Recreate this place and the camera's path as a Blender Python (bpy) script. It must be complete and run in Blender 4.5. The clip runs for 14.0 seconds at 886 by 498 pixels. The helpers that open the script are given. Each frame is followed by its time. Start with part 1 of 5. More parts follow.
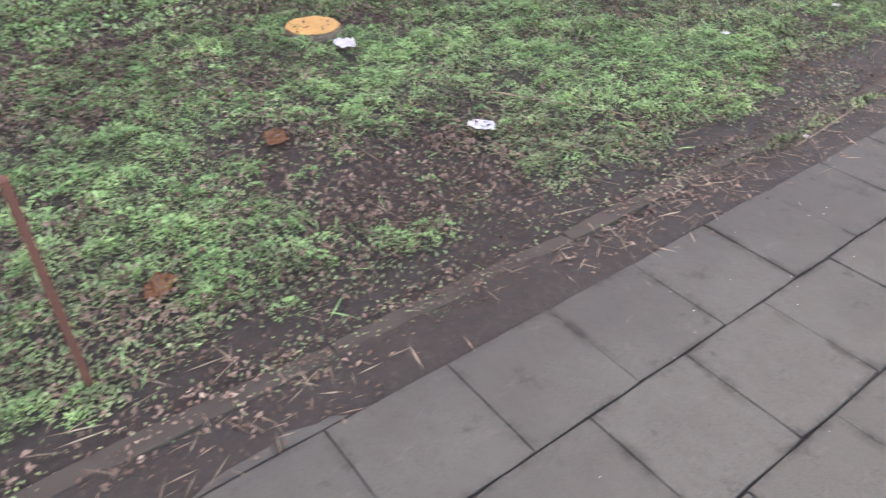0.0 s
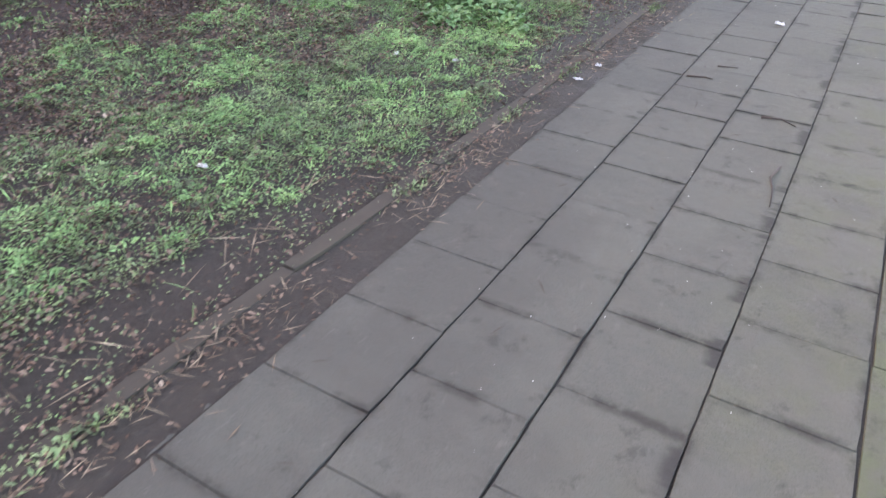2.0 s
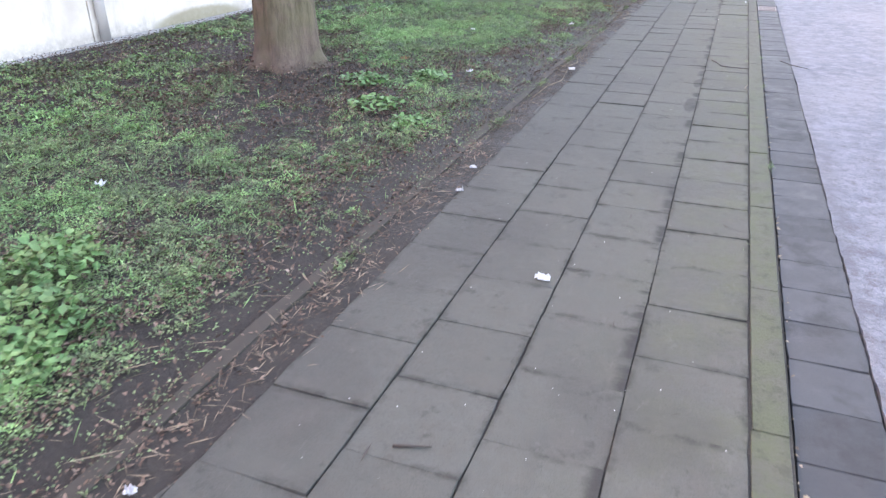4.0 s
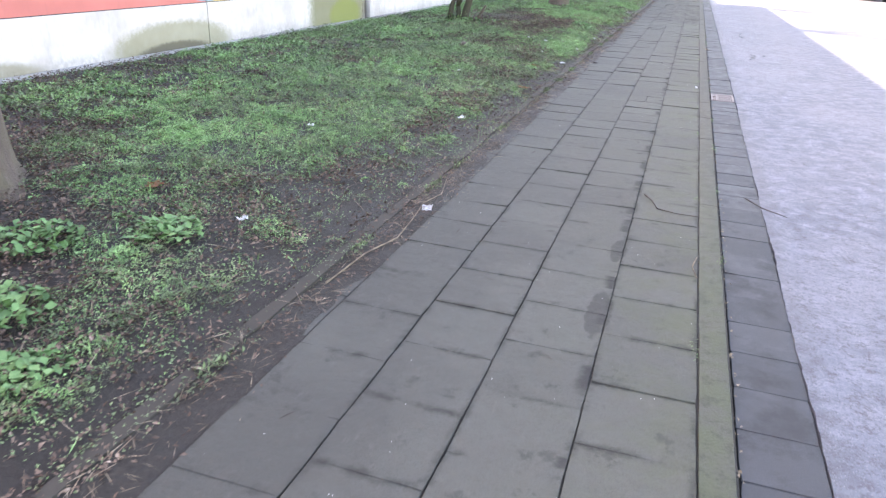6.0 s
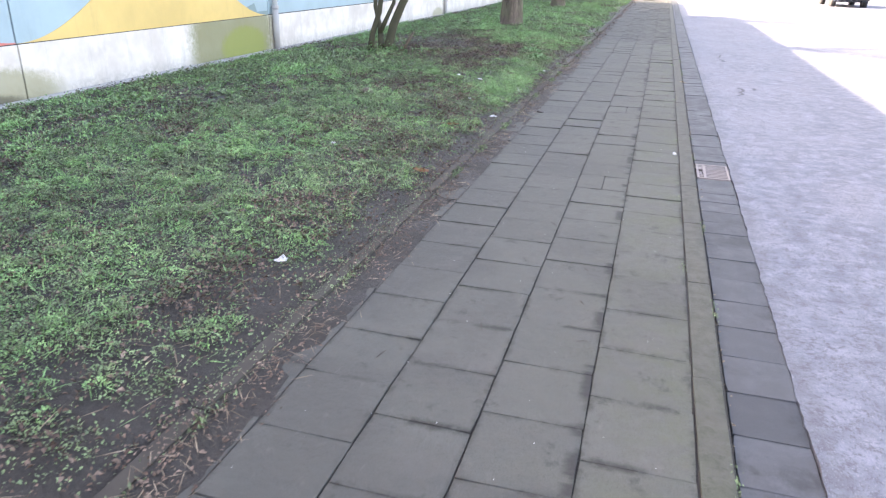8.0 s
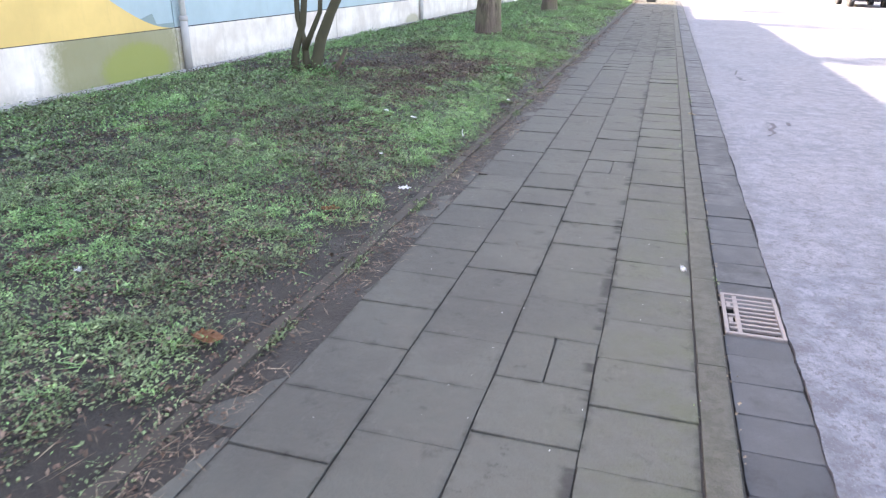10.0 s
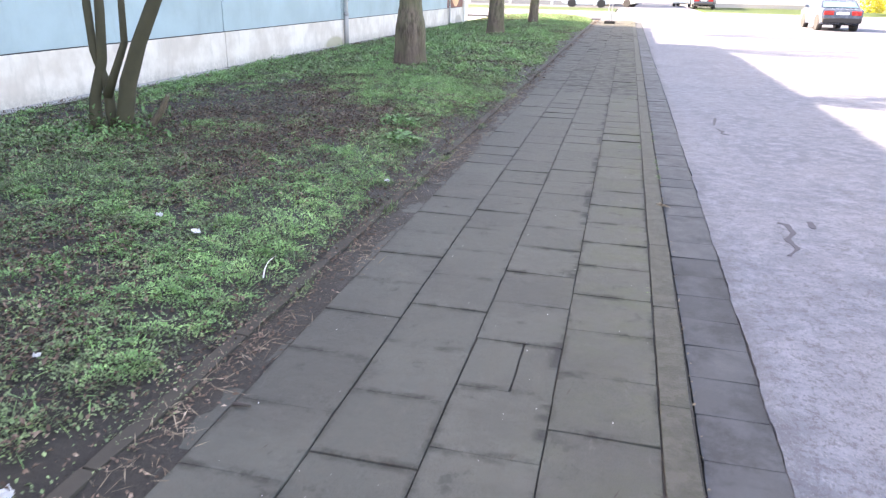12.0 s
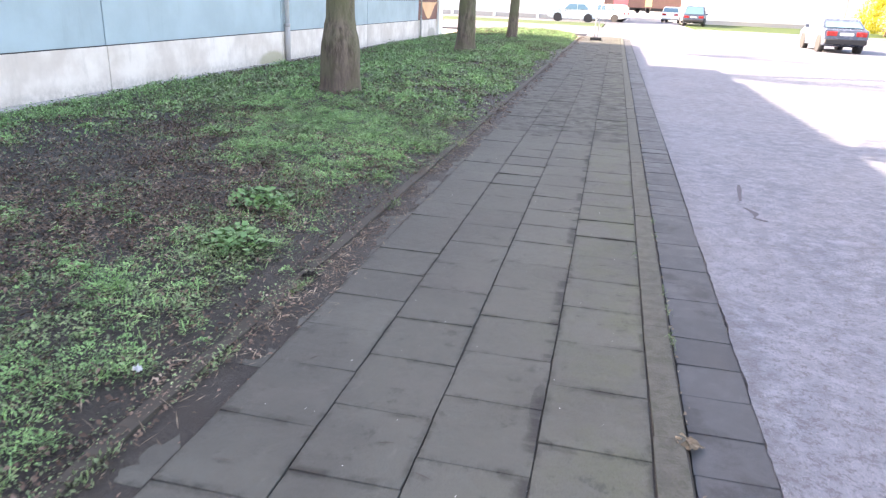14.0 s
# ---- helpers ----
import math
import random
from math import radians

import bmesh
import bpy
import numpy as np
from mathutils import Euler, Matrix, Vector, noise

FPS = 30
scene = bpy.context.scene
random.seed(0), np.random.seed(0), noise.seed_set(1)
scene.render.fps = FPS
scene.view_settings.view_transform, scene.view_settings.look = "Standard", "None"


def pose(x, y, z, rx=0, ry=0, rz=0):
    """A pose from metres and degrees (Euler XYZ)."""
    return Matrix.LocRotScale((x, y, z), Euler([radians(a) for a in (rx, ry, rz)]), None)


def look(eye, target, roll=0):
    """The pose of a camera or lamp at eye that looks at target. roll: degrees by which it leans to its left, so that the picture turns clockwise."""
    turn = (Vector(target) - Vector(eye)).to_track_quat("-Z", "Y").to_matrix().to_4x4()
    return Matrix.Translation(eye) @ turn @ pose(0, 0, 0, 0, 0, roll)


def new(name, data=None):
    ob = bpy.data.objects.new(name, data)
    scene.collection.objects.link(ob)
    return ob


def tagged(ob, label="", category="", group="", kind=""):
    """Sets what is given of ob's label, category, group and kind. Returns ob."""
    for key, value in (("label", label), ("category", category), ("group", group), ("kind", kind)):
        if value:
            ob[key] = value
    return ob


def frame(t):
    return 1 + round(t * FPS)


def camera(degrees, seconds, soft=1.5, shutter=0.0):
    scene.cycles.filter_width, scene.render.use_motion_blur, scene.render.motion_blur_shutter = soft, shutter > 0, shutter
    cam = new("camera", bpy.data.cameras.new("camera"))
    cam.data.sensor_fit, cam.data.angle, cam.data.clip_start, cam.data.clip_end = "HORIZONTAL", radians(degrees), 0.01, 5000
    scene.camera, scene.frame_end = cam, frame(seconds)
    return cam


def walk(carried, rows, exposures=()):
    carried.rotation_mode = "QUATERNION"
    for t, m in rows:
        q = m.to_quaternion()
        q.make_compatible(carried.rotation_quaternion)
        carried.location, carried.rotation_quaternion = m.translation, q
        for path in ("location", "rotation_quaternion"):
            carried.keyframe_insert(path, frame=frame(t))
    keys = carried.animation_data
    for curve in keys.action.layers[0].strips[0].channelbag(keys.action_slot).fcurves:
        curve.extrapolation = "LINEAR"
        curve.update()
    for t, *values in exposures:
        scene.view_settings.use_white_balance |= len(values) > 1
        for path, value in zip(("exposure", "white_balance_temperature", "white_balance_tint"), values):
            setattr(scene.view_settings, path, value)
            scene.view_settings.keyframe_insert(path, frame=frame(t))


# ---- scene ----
cam = camera(64.4, 14.0, soft=1.25, shutter=0.15)
PATH = [
    (0, (-0.57, -2.123, 1.562), (-1.84, -1.151, 0.36), 0.9),
    (0.5, (-0.576, -1.314, 1.55), (-1.605, -0.151, 0.29), 0.0),
    (0.6, (-0.582, -1.166, 1.546), (-1.585, 0.035, 0.3), 0.6),
    (1, (-0.468, -0.5, 1.491), (-1.558, 0.728, 0.349), -1.2),
    (1.5, (-0.468, 0.274, 1.476), (-1.388, 1.629, 0.328), 2.1),
    (1.7, (-0.478, 0.567, 1.479), (-1.308, 1.97, 0.319), 3.7),
    (2, (-0.482, 1.03, 1.507), (-1.311, 2.471, 0.394), 1.7),
    (2.5, (-0.432, 1.815, 1.533), (-1.166, 3.383, 0.532), 1.7),
    (3, (-0.419, 2.569, 1.521), (-1.041, 4.236, 0.608), 2.2),
    (3.5, (-0.437, 3.385, 1.59), (-1.093, 5.021, 0.644), -0.6),
    (4, (-0.414, 4.2, 1.574), (-1.065, 5.868, 0.683), -0.3),
    (4.2, (-0.43, 4.512, 1.553), (-1.073, 6.195, 0.683), 1.4),
    (6.3, (-0.398, 7.867, 1.567), (-0.947, 9.624, 0.787), 2.4),
    (6.5, (-0.406, 8.195, 1.602), (-0.96, 9.949, 0.817), 1.8),
    (7, (-0.41, 8.996, 1.617), (-0.983, 10.755, 0.857), 0.5),
    (7.5, (-0.481, 9.788, 1.623), (-1.076, 11.543, 0.87), 1.4),
    (8, (-0.463, 10.596, 1.646), (-0.972, 12.377, 0.892), 1.4),
    (8.2, (-0.49, 10.888, 1.637), (-1.027, 12.663, 0.888), 1.2),
    (10.3, (-0.434, 14.169, 1.577), (-0.959, 15.948, 0.829), 0.7),
    (10.5, (-0.45, 14.53, 1.574), (-0.95, 16.312, 0.816), 1.4),
    (10.9, (-0.413, 15.141, 1.574), (-0.845, 16.966, 0.879), 1.2),
    (11, (-0.418, 15.339, 1.569), (-0.876, 17.162, 0.886), 1.1),
    (11.5, (-0.459, 16.158, 1.549), (-1.04, 17.953, 0.884), 0.1),
    (12, (-0.416, 16.949, 1.548), (-0.855, 18.769, 0.845), 1.3),
    (12.5, (-0.443, 17.71, 1.554), (-0.993, 19.511, 0.882), 1.3),
    (13, (-0.435, 18.477, 1.55), (-0.825, 20.333, 0.915), 2.6),
    (13.5, (-0.452, 19.218, 1.539), (-0.861, 21.059, 0.871), 3.0),
    (14, (-0.442, 20.008, 1.523), (-0.845, 21.846, 0.848), 2.5),
]
EXPOSURES = [(0.0, 3.26, 9400, 26), (1.0, 3.16, 9000, 22), (2.5, 3.24, 8500, 20.5), (4.0, 3.33, 8300, 21), (7.5, 3.23, 8250, 21.5), (11.0, 3.05, 8250, 21.5), (14.0, 2.96, 8250, 22.5)]
walk(cam, [(t, look(eye, target, roll)) for t, eye, target, roll in PATH], EXPOSURES)

# ---------------------------------------------------------------- light
SUN_ELEVATION, SUN_FROM = radians(30), Vector((-1, 0.1, 0)).normalized()
world = bpy.data.worlds.new("world")
scene.world = world
world.use_nodes = True
sky = world.node_tree.nodes.new("ShaderNodeTexSky")
sky.sky_type, sky.sun_disc = "NISHITA", False
sky.sun_elevation, sky.sun_rotation = SUN_ELEVATION, radians(-84)
sky.air_density, sky.dust_density = 1.0, 2.5
world.node_tree.links.new(sky.outputs[0], world.node_tree.nodes["Background"].inputs[0])
world.node_tree.nodes["Background"].inputs[1].default_value = 0.15
sun = new("sun", bpy.data.lights.new("sun", "SUN"))
sun.data.energy, sun.data.angle, sun.data.color = 4.6, radians(0.5), (1, 0.93, 0.83)
sun.matrix_world = look(SUN_FROM * 40 + Vector((0, 0, 40 * math.tan(SUN_ELEVATION))), (0, 0, 0))


# ---------------------------------------------------------------- materials
class Nodes:
    """Small helper to write node trees in short lines."""

    def __init__(self, name):
        self.m = bpy.data.materials.new(name)
        self.m.use_nodes = True
        self.t = self.m.node_tree
        self.b = self.t.nodes["Principled BSDF"]
        self.coord = self.t.nodes.new("ShaderNodeTexCoord").outputs["Object"]
        self.geo = self.t.nodes.new("ShaderNodeNewGeometry")

    def put(self, target, value):
        if isinstance(value, bpy.types.NodeSocket):
            self.t.links.new(value, target)
        elif isinstance(value, tuple) and len(value) == 3 and target.type == "RGBA":
            target.default_value = (*value, 1)
        else:
            target.default_value = value

    def noise(self, scale, detail=4.0, rough=0.6, stretch=None, world_space=True):
        n = self.t.nodes.new("ShaderNodeTexNoise")
        n.inputs["Scale"].default_value, n.inputs["Detail"].default_value, n.inputs["Roughness"].default_value = scale, detail, rough
        source = self.geo.outputs["Position"] if world_space else self.coord
        if stretch:
            mp = self.t.nodes.new("ShaderNodeMapping")
            mp.inputs["Scale"].default_value = stretch
            self.put(mp.inputs["Vector"], source)
            source = mp.outputs[0]
        self.put(n.inputs["Vector"], source)
        return n.outputs["Fac"]

    def voronoi(self, scale, feature="F1"):
        n = self.t.nodes.new("ShaderNodeTexVoronoi")
        n.feature = feature
        n.inputs["Scale"].default_value = scale
        self.put(n.inputs["Vector"], self.geo.outputs["Position"])
        return n.outputs["Distance"]

    def math(self, op, a, b=0.0, c=0.0):
        n = self.t.nodes.new("ShaderNodeMath")
        n.operation = op
        for k, v in enumerate((a, b, c)):
            self.put(n.inputs[k], v)
        return n.outputs[0]

    def step(self, value, lo, hi, a=0.0, b=1.0):
        n = self.t.nodes.new("ShaderNodeMapRange")
        n.interpolation_type = "SMOOTHSTEP"
        for k, v in zip(("Value", "From Min", "From Max", "To Min", "To Max"), (value, lo, hi, a, b)):
            self.put(n.inputs[k], v)
        return n.outputs["Result"]

    def mix(self, f, a, b):
        n = self.t.nodes.new("ShaderNodeMix")
        n.data_type = "RGBA"
        self.put(n.inputs["Factor"], f)
        self.put(n.inputs["A"], a)
        self.put(n.inputs["B"], b)
        return n.outputs["Result"]

    def ramp(self, f, stops):
        n = self.t.nodes.new("ShaderNodeValToRGB")
        r = n.color_ramp
        while len(r.elements) < len(stops):
            r.elements.new(0.5)
        for e, (at, c) in zip(r.elements, stops):
            e.position, e.color = at, (*c, 1)
        self.put(n.inputs[0], f)
        return n.outputs["Color"]

    def xyz(self):
        n = self.t.nodes.new("ShaderNodeSeparateXYZ")
        self.put(n.inputs[0], self.geo.outputs["Position"])
        return n.outputs

    def rand(self):
        return self.t.nodes.new("ShaderNodeObjectInfo").outputs["Random"]

    def done(self, color, rough=0.8, bump=None, height=0.02, strength=0.5, metallic=0.0, **more):
        self.put(self.b.inputs["Base Color"], color)
        self.put(self.b.inputs["Roughness"], rough)
        self.b.inputs["Metallic"].default_value = metallic
        for k, v in more.items():
            self.put(self.b.inputs[k.replace("_", " ")], v)
        if bump is not None:
            n = self.t.nodes.new("ShaderNodeBump")
            n.inputs["Strength"].default_value, n.inputs["Distance"].default_value = strength, height
            self.put(n.inputs["Height"], bump)
            self.put(self.b.inputs["Normal"], n.outputs[0])
        return self.m


def plain(name, c, rough=0.6, metallic=0.0, var=0.12, scale=6.0):
    n = Nodes(name)
    f = n.noise(scale, 5)
    dark, light = tuple(v * (1 - var) for v in c), tuple(min(1, v * (1 + var)) for v in c)
    return n.done(n.mix(f, dark, light), n.step(f, 0.2, 0.8, max(0.05, rough - 0.08), min(1, rough + 0.08)), n.noise(scale * 12, 3), 0.004, 0.3, metallic)


STAINS = ((-0.575, 11.28, 0.045, 0.17), (-0.585, 10.45, 0.060, 0.24), (-0.570, 22.50, 0.03, 0.16))


def concrete_slab_material():
    n = Nodes("weathered_concrete_slab")
    fine, mid, big = n.noise(260, 3, 0.7), n.noise(14, 6, 0.65), n.noise(1.1, 4)
    x = n.xyz()[0]
    base = n.mix(n.rand(), (0.084, 0.088, 0.078), (0.102, 0.106, 0.094))
    base = n.mix(n.step(mid, 0.3, 0.75), base, (0.095, 0.095, 0.083))
    moss = n.math("MULTIPLY", n.step(x, -0.95, 0.0), n.step(n.noise(3.0, 6, 0.7), 0.38, 0.68))
    base = n.mix(n.math("MULTIPLY", moss, 0.7), base, (0.090, 0.101, 0.062))
    damp = n.step(n.math("ADD", big, n.math("MULTIPLY", n.step(x, -0.9, -1.8), 0.16)), 0.50, 0.66)
    base = n.mix(n.math("MULTIPLY", damp, 0.5), base, (0.055, 0.055, 0.050))
    grit = n.voronoi(150)
    base = n.mix(n.step(grit, 0.16, 0.08, 0.0, 0.25), base, (0.15, 0.155, 0.15))
    base = n.mix(n.step(fine, 0.48, 0.66, 0.0, 0.42), base, (0.034, 0.036, 0.034))
    blot = n.step(n.noise(5.5, 7, 0.75), 0.57, 0.66)
    base = n.mix(n.math("MULTIPLY", blot, 0.55), base, (0.040, 0.040, 0.037))
    scuff = n.step(n.noise(22, 6, 0.8, (1, 0.35, 1)), 0.58, 0.66)
    base = n.mix(n.math("MULTIPLY", scuff, 0.35), base, (0.125, 0.123, 0.110))
    for px, py, rx, ry in STAINS:
        a = n.math("DIVIDE", n.math("SUBTRACT", x, px), rx)
        b = n.math("DIVIDE", n.math("SUBTRACT", n.xyz()[1], py), ry)
        d = n.math("ADD", n.math("ADD", n.math("MULTIPLY", a, a), n.math("MULTIPLY", b, b)), n.math("MULTIPLY", n.math("SUBTRACT", mid, 0.5), 2.2))
        base = n.mix(n.step(d, 1.15, 0.75, 0.0, 0.5), base, (0.026, 0.024, 0.025))
    sep = n.t.nodes.new("ShaderNodeSeparateXYZ")
    n.put(sep.inputs[0], n.coord)
    edge = n.math("MAXIMUM", n.math("ABSOLUTE", sep.outputs[0]), n.math("ABSOLUTE", sep.outputs[1]))
    grime = n.math("MULTIPLY", n.step(n.math("ADD", edge, n.math("MULTIPLY", mid, 0.05)), 0.195, 0.232), n.step(n.noise(4.5, 5, 0.7), 0.42, 0.62))
    base = n.mix(n.math("MULTIPLY", grime, 0.8), base, (0.030, 0.029, 0.026))
    base = n.mix(n.step(n.noise(2.3, 5, 0.6), 0.55, 0.72, 0.0, 0.35), base, (0.100, 0.096, 0.086))
    # dirt that has gathered beside the third long joint
    seam = n.math("MULTIPLY", n.step(n.math("ADD", x, n.math("MULTIPLY", mid, 0.06)), -0.580, -0.535), n.step(x, -0.538, -0.545))
    seam = n.math("MULTIPLY", seam, n.step(n.noise(1.0, 4, 0.6, (0.2, 3.2, 1)), 0.50, 0.56))
    base = n.mix(n.math("MULTIPLY", seam, 0.8), base, (0.030, 0.029, 0.028))
    relief = n.math("ADD", n.math("MULTIPLY", fine, 0.25), mid)
    return n.done(base, n.step(damp, 0, 1, 0.86, 0.76), relief, 0.009, 0.9, Specular_IOR_Level=0.25)


def kerb_material():
    n = Nodes("mossy_concrete_kerb")
    f, g = n.noise(5, 6, 0.7), n.noise(90, 4)
    c = n.mix(n.step(f, 0.35, 0.62), (0.068, 0.069, 0.054), (0.064, 0.075, 0.042))
    far = n.step(n.math("ADD", n.xyz()[1], n.math("MULTIPLY", f, 6)), 12, 19)
    c = n.mix(n.math("MULTIPLY", far, 0.8), c, n.mix(n.step(n.noise(11, 6, 0.7), 0.4, 0.6), (0.044, 0.042, 0.036), (0.070, 0.067, 0.058)))
    c = n.mix(n.step(n.noise(13, 6, 0.75), 0.5, 0.62, 0.0, 0.7), c, (0.038, 0.040, 0.026))
    c = n.mix(n.step(g, 0.5, 0.7, 0.0, 0.6), c, (0.06, 0.065, 0.04))
    return n.done(c, 0.8, n.math("ADD", f, g), 0.006, 0.6)


def gutter_material():
    n = Nodes("dark_gutter_tile")
    f, g = n.noise(9, 6, 0.6), n.noise(220, 3)
    c = n.mix(n.rand(), (0.024, 0.026, 0.030), (0.052, 0.055, 0.061))
    c = n.mix(n.step(f, 0.4, 0.7, 0, 0.6), c, (0.060, 0.063, 0.066))
    c = n.mix(n.step(n.noise(2.2, 6, 0.7), 0.5, 0.62, 0, 0.7), c, (0.018, 0.018, 0.020))
    c = n.mix(n.step(g, 0.5, 0.75, 0, 0.5), c, (0.04, 0.042, 0.045))
    return n.done(c, n.step(f, 0.3, 0.7, 0.6, 0.8), n.math("ADD", f, g), 0.004, 0.4)


def asphalt_material():
    n = Nodes("worn_grey_asphalt")
    stones, fine = n.voronoi(85), n.noise(150, 4, 0.7)
    mid, big = n.noise(7, 7, 0.72), n.noise(0.7, 5, 0.6)
    c = n.mix(n.step(mid, 0.35, 0.68), (0.082, 0.092, 0.122), (0.180, 0.194, 0.234))
    c = n.mix(n.step(big, 0.42, 0.66, 0, 0.6), c, (0.178, 0.185, 0.216))
    blot = n.math("MULTIPLY", n.step(n.noise(17, 9, 0.9), 0.515, 0.565), 0.85)
    c = n.mix(n.step(n.noise(42, 6, 0.8), 0.53, 0.60, 0, 0.7), c, (0.060, 0.064, 0.080))
    c = n.mix(blot, c, (0.070, 0.070, 0.086))
    side = n.step(n.math("ADD", n.xyz()[0], n.math("MULTIPLY", mid, 0.35)), 0.62, 0.46)
    c = n.mix(n.math("MULTIPLY", side, 0.45), c, (0.075, 0.077, 0.088))
    c = n.mix(n.step(fine, 0.5, 0.7, 0, 0.5), c, (0.075, 0.075, 0.088))
    c = n.mix(n.step(stones, 0.25, 0.1, 0, 0.35), c, (0.40, 0.40, 0.42))
    return n.done(c, 0.74, n.math("ADD", stones, n.math("MULTIPLY", fine, 0.8)), 0.007, 0.6)


def soil_material():
    n = Nodes("dark_damp_soil")
    f, g, h = n.noise(3.2, 6), n.noise(38, 6, 0.75), n.noise(240, 3)
    c = n.mix(n.step(f, 0.3, 0.7), (0.022, 0.019, 0.017), (0.041, 0.035, 0.030))
    c = n.mix(n.step(g, 0.5, 0.72, 0, 0.8), c, (0.064, 0.054, 0.047))
    c = n.mix(n.step(h, 0.52, 0.7, 0, 0.6), c, (0.020, 0.016, 0.015))
    return n.done(c, n.step(f, 0.3, 0.7, 0.6, 0.92), n.math("ADD", g, n.math("MULTIPLY", h, 0.4)), 0.02, 0.9)


def leaf_material(name, stops, rough=0.5, sub=True):
    n = Nodes(name)
    r = n.geo.outputs["Random Per Island"]
    patch = n.noise(1.3, 6, 0.7)
    clump = n.step(n.noise(11, 4, 0.6), 0.38, 0.62)
    f = n.math("ADD", n.math("MULTIPLY", r, 0.28), n.math("ADD", n.math("MULTIPLY", n.step(patch, 0.36, 0.64), 0.26), n.math("MULTIPLY", clump, 0.46)))
    m = n.done(n.ramp(f, stops), rough, n.noise(120, 2), 0.002, 0.2)
    if sub:
        n.b.inputs["Subsurface Weight"].default_value = 0.0
        n.b.inputs["Specular IOR Level"].default_value = 0.35
    return m


def bark_material():
    n = Nodes("grey_brown_bark")
    v, f, g = n.noise(9, 8, 0.72, (1.6, 1.6, 0.35)), n.noise(3, 5), n.noise(70, 4)
    z = n.xyz()[2]
    c = n.mix(n.step(v, 0.36, 0.62), (0.055, 0.040, 0.031), (0.200, 0.155, 0.122))
    low = n.step(n.math("ADD", z, n.math("MULTIPLY", f, 0.6)), 1.15, 0.6)
    c = n.mix(n.math("MULTIPLY", low, n.step(g, 0.3, 0.7, 0.4, 0.85)), c, (0.128, 0.094, 0.078))
    algae = n.math("MULTIPLY", n.step(f, 0.42, 0.62), n.step(z, 0.3, 0.9, 0.55, 0.8))
    c = n.mix(n.math("MULTIPLY", algae, 0.8), c, (0.125, 0.120, 0.066))
    tall = n.step(n.math("ADD", z, n.math("MULTIPLY", f, 0.3)), 1.15, 1.35)
    c = n.mix(n.math("MULTIPLY", tall, n.step(n.noise(4, 6, 0.6, (1, 1, 0.3)), 0.35, 0.6, 0.3, 0.85)), c, (0.125, 0.125, 0.068))
    return n.done(c, 0.88, n.math("ADD", v, n.math("MULTIPLY", g, 0.3)), 0.03, 0.9)


def plinth_material():
    """Precast concrete, once painted white, with algae where water runs down."""
    n = Nodes("stained_white_concrete")
    x, y, z = n.xyz()[0], n.xyz()[1], n.xyz()[2]
    f, g, h = n.noise(1.6, 6, 0.6), n.noise(12, 6, 0.7), n.noise(3, 6, 0.7, (1, 1.6, 0.35))
    c = n.mix(n.step(f, 0.3, 0.7), (0.58, 0.52, 0.475), (0.77, 0.72, 0.675))
    c = n.mix(n.step(h, 0.5, 0.72, 0, 0.5), c, (0.47, 0.435, 0.40))
    c = n.mix(n.math("MULTIPLY", n.step(z, 0.22, -0.06), n.step(g, 0.3, 0.65, 0.2, 0.75)), c, (0.34, 0.31, 0.27))

    def blot(y0, z0, ry, rz, soft=0.35):
        a = n.math("DIVIDE", n.math("SUBTRACT", y, y0), ry)
        b = n.math("DIVIDE", n.math("SUBTRACT", z, z0), rz)
        d = n.math("ADD", n.math("MULTIPLY", a, a), n.math("MULTIPLY", b, b))
        d = n.math("ADD", d, n.math("MULTIPLY", n.math("SUBTRACT", g, 0.5), 0.9))
        return n.step(d, 1.0 + soft, 1.0 - soft)

    c = n.mix(n.math("MULTIPLY", blot(16.75, 0.05, 1.35, 0.34), 0.75), c, (0.27, 0.25, 0.135))
    c = n.mix(n.math("MULTIPLY", blot(16.7, -0.08, 0.85, 0.17), 0.8), c, (0.10, 0.085, 0.055))
    c = n.mix(n.math("MULTIPLY", blot(22.3, 0.3, 1.35, 1.1), 0.85), c, (0.200, 0.195, 0.085))
    c = n.mix(n.math("MULTIPLY", blot(22.6, 0.12, 0.75, 0.35), 0.75), c, (0.24, 0.27, 0.06))
    c = n.mix(n.math("MULTIPLY", blot(13.2, -0.05, 1.0, 0.2), 0.7), c, (0.24, 0.21, 0.12))
    c = n.mix(n.math("MULTIPLY", blot(35.0, 0.0, 0.6, 0.22), 0.6), c, (0.30, 0.28, 0.15))
    c = n.mix(n.math("MULTIPLY", blot(49.6, 0.05, 0.6, 0.25), 0.6), c, (0.30, 0.28, 0.24))
    return n.done(c, 0.85, n.math("ADD", g, n.noise(90, 3)), 0.004, 0.4)


def cladding_paint(name, c):
    n = Nodes(name)
    f, h = n.noise(0.9, 5), n.noise(4, 6, 0.7, (1, 1.5, 0.2))
    col = n.mix(n.step(f, 0.3, 0.7), tuple(v * 0.88 for v in c), tuple(min(1, v * 1.1) for v in c))
    col = n.mix(n.step(h, 0.52, 0.75, 0, 0.30), col, tuple(v * 0.62 + 0.03 for v in c))
    col = n.mix(n.math("MULTIPLY", n.rand(), 0.22), col, tuple(min(1, v * 1.2 + 0.03) for v in c))
    return n.done(col, 0.55, n.noise(30, 3), 0.002, 0.2)


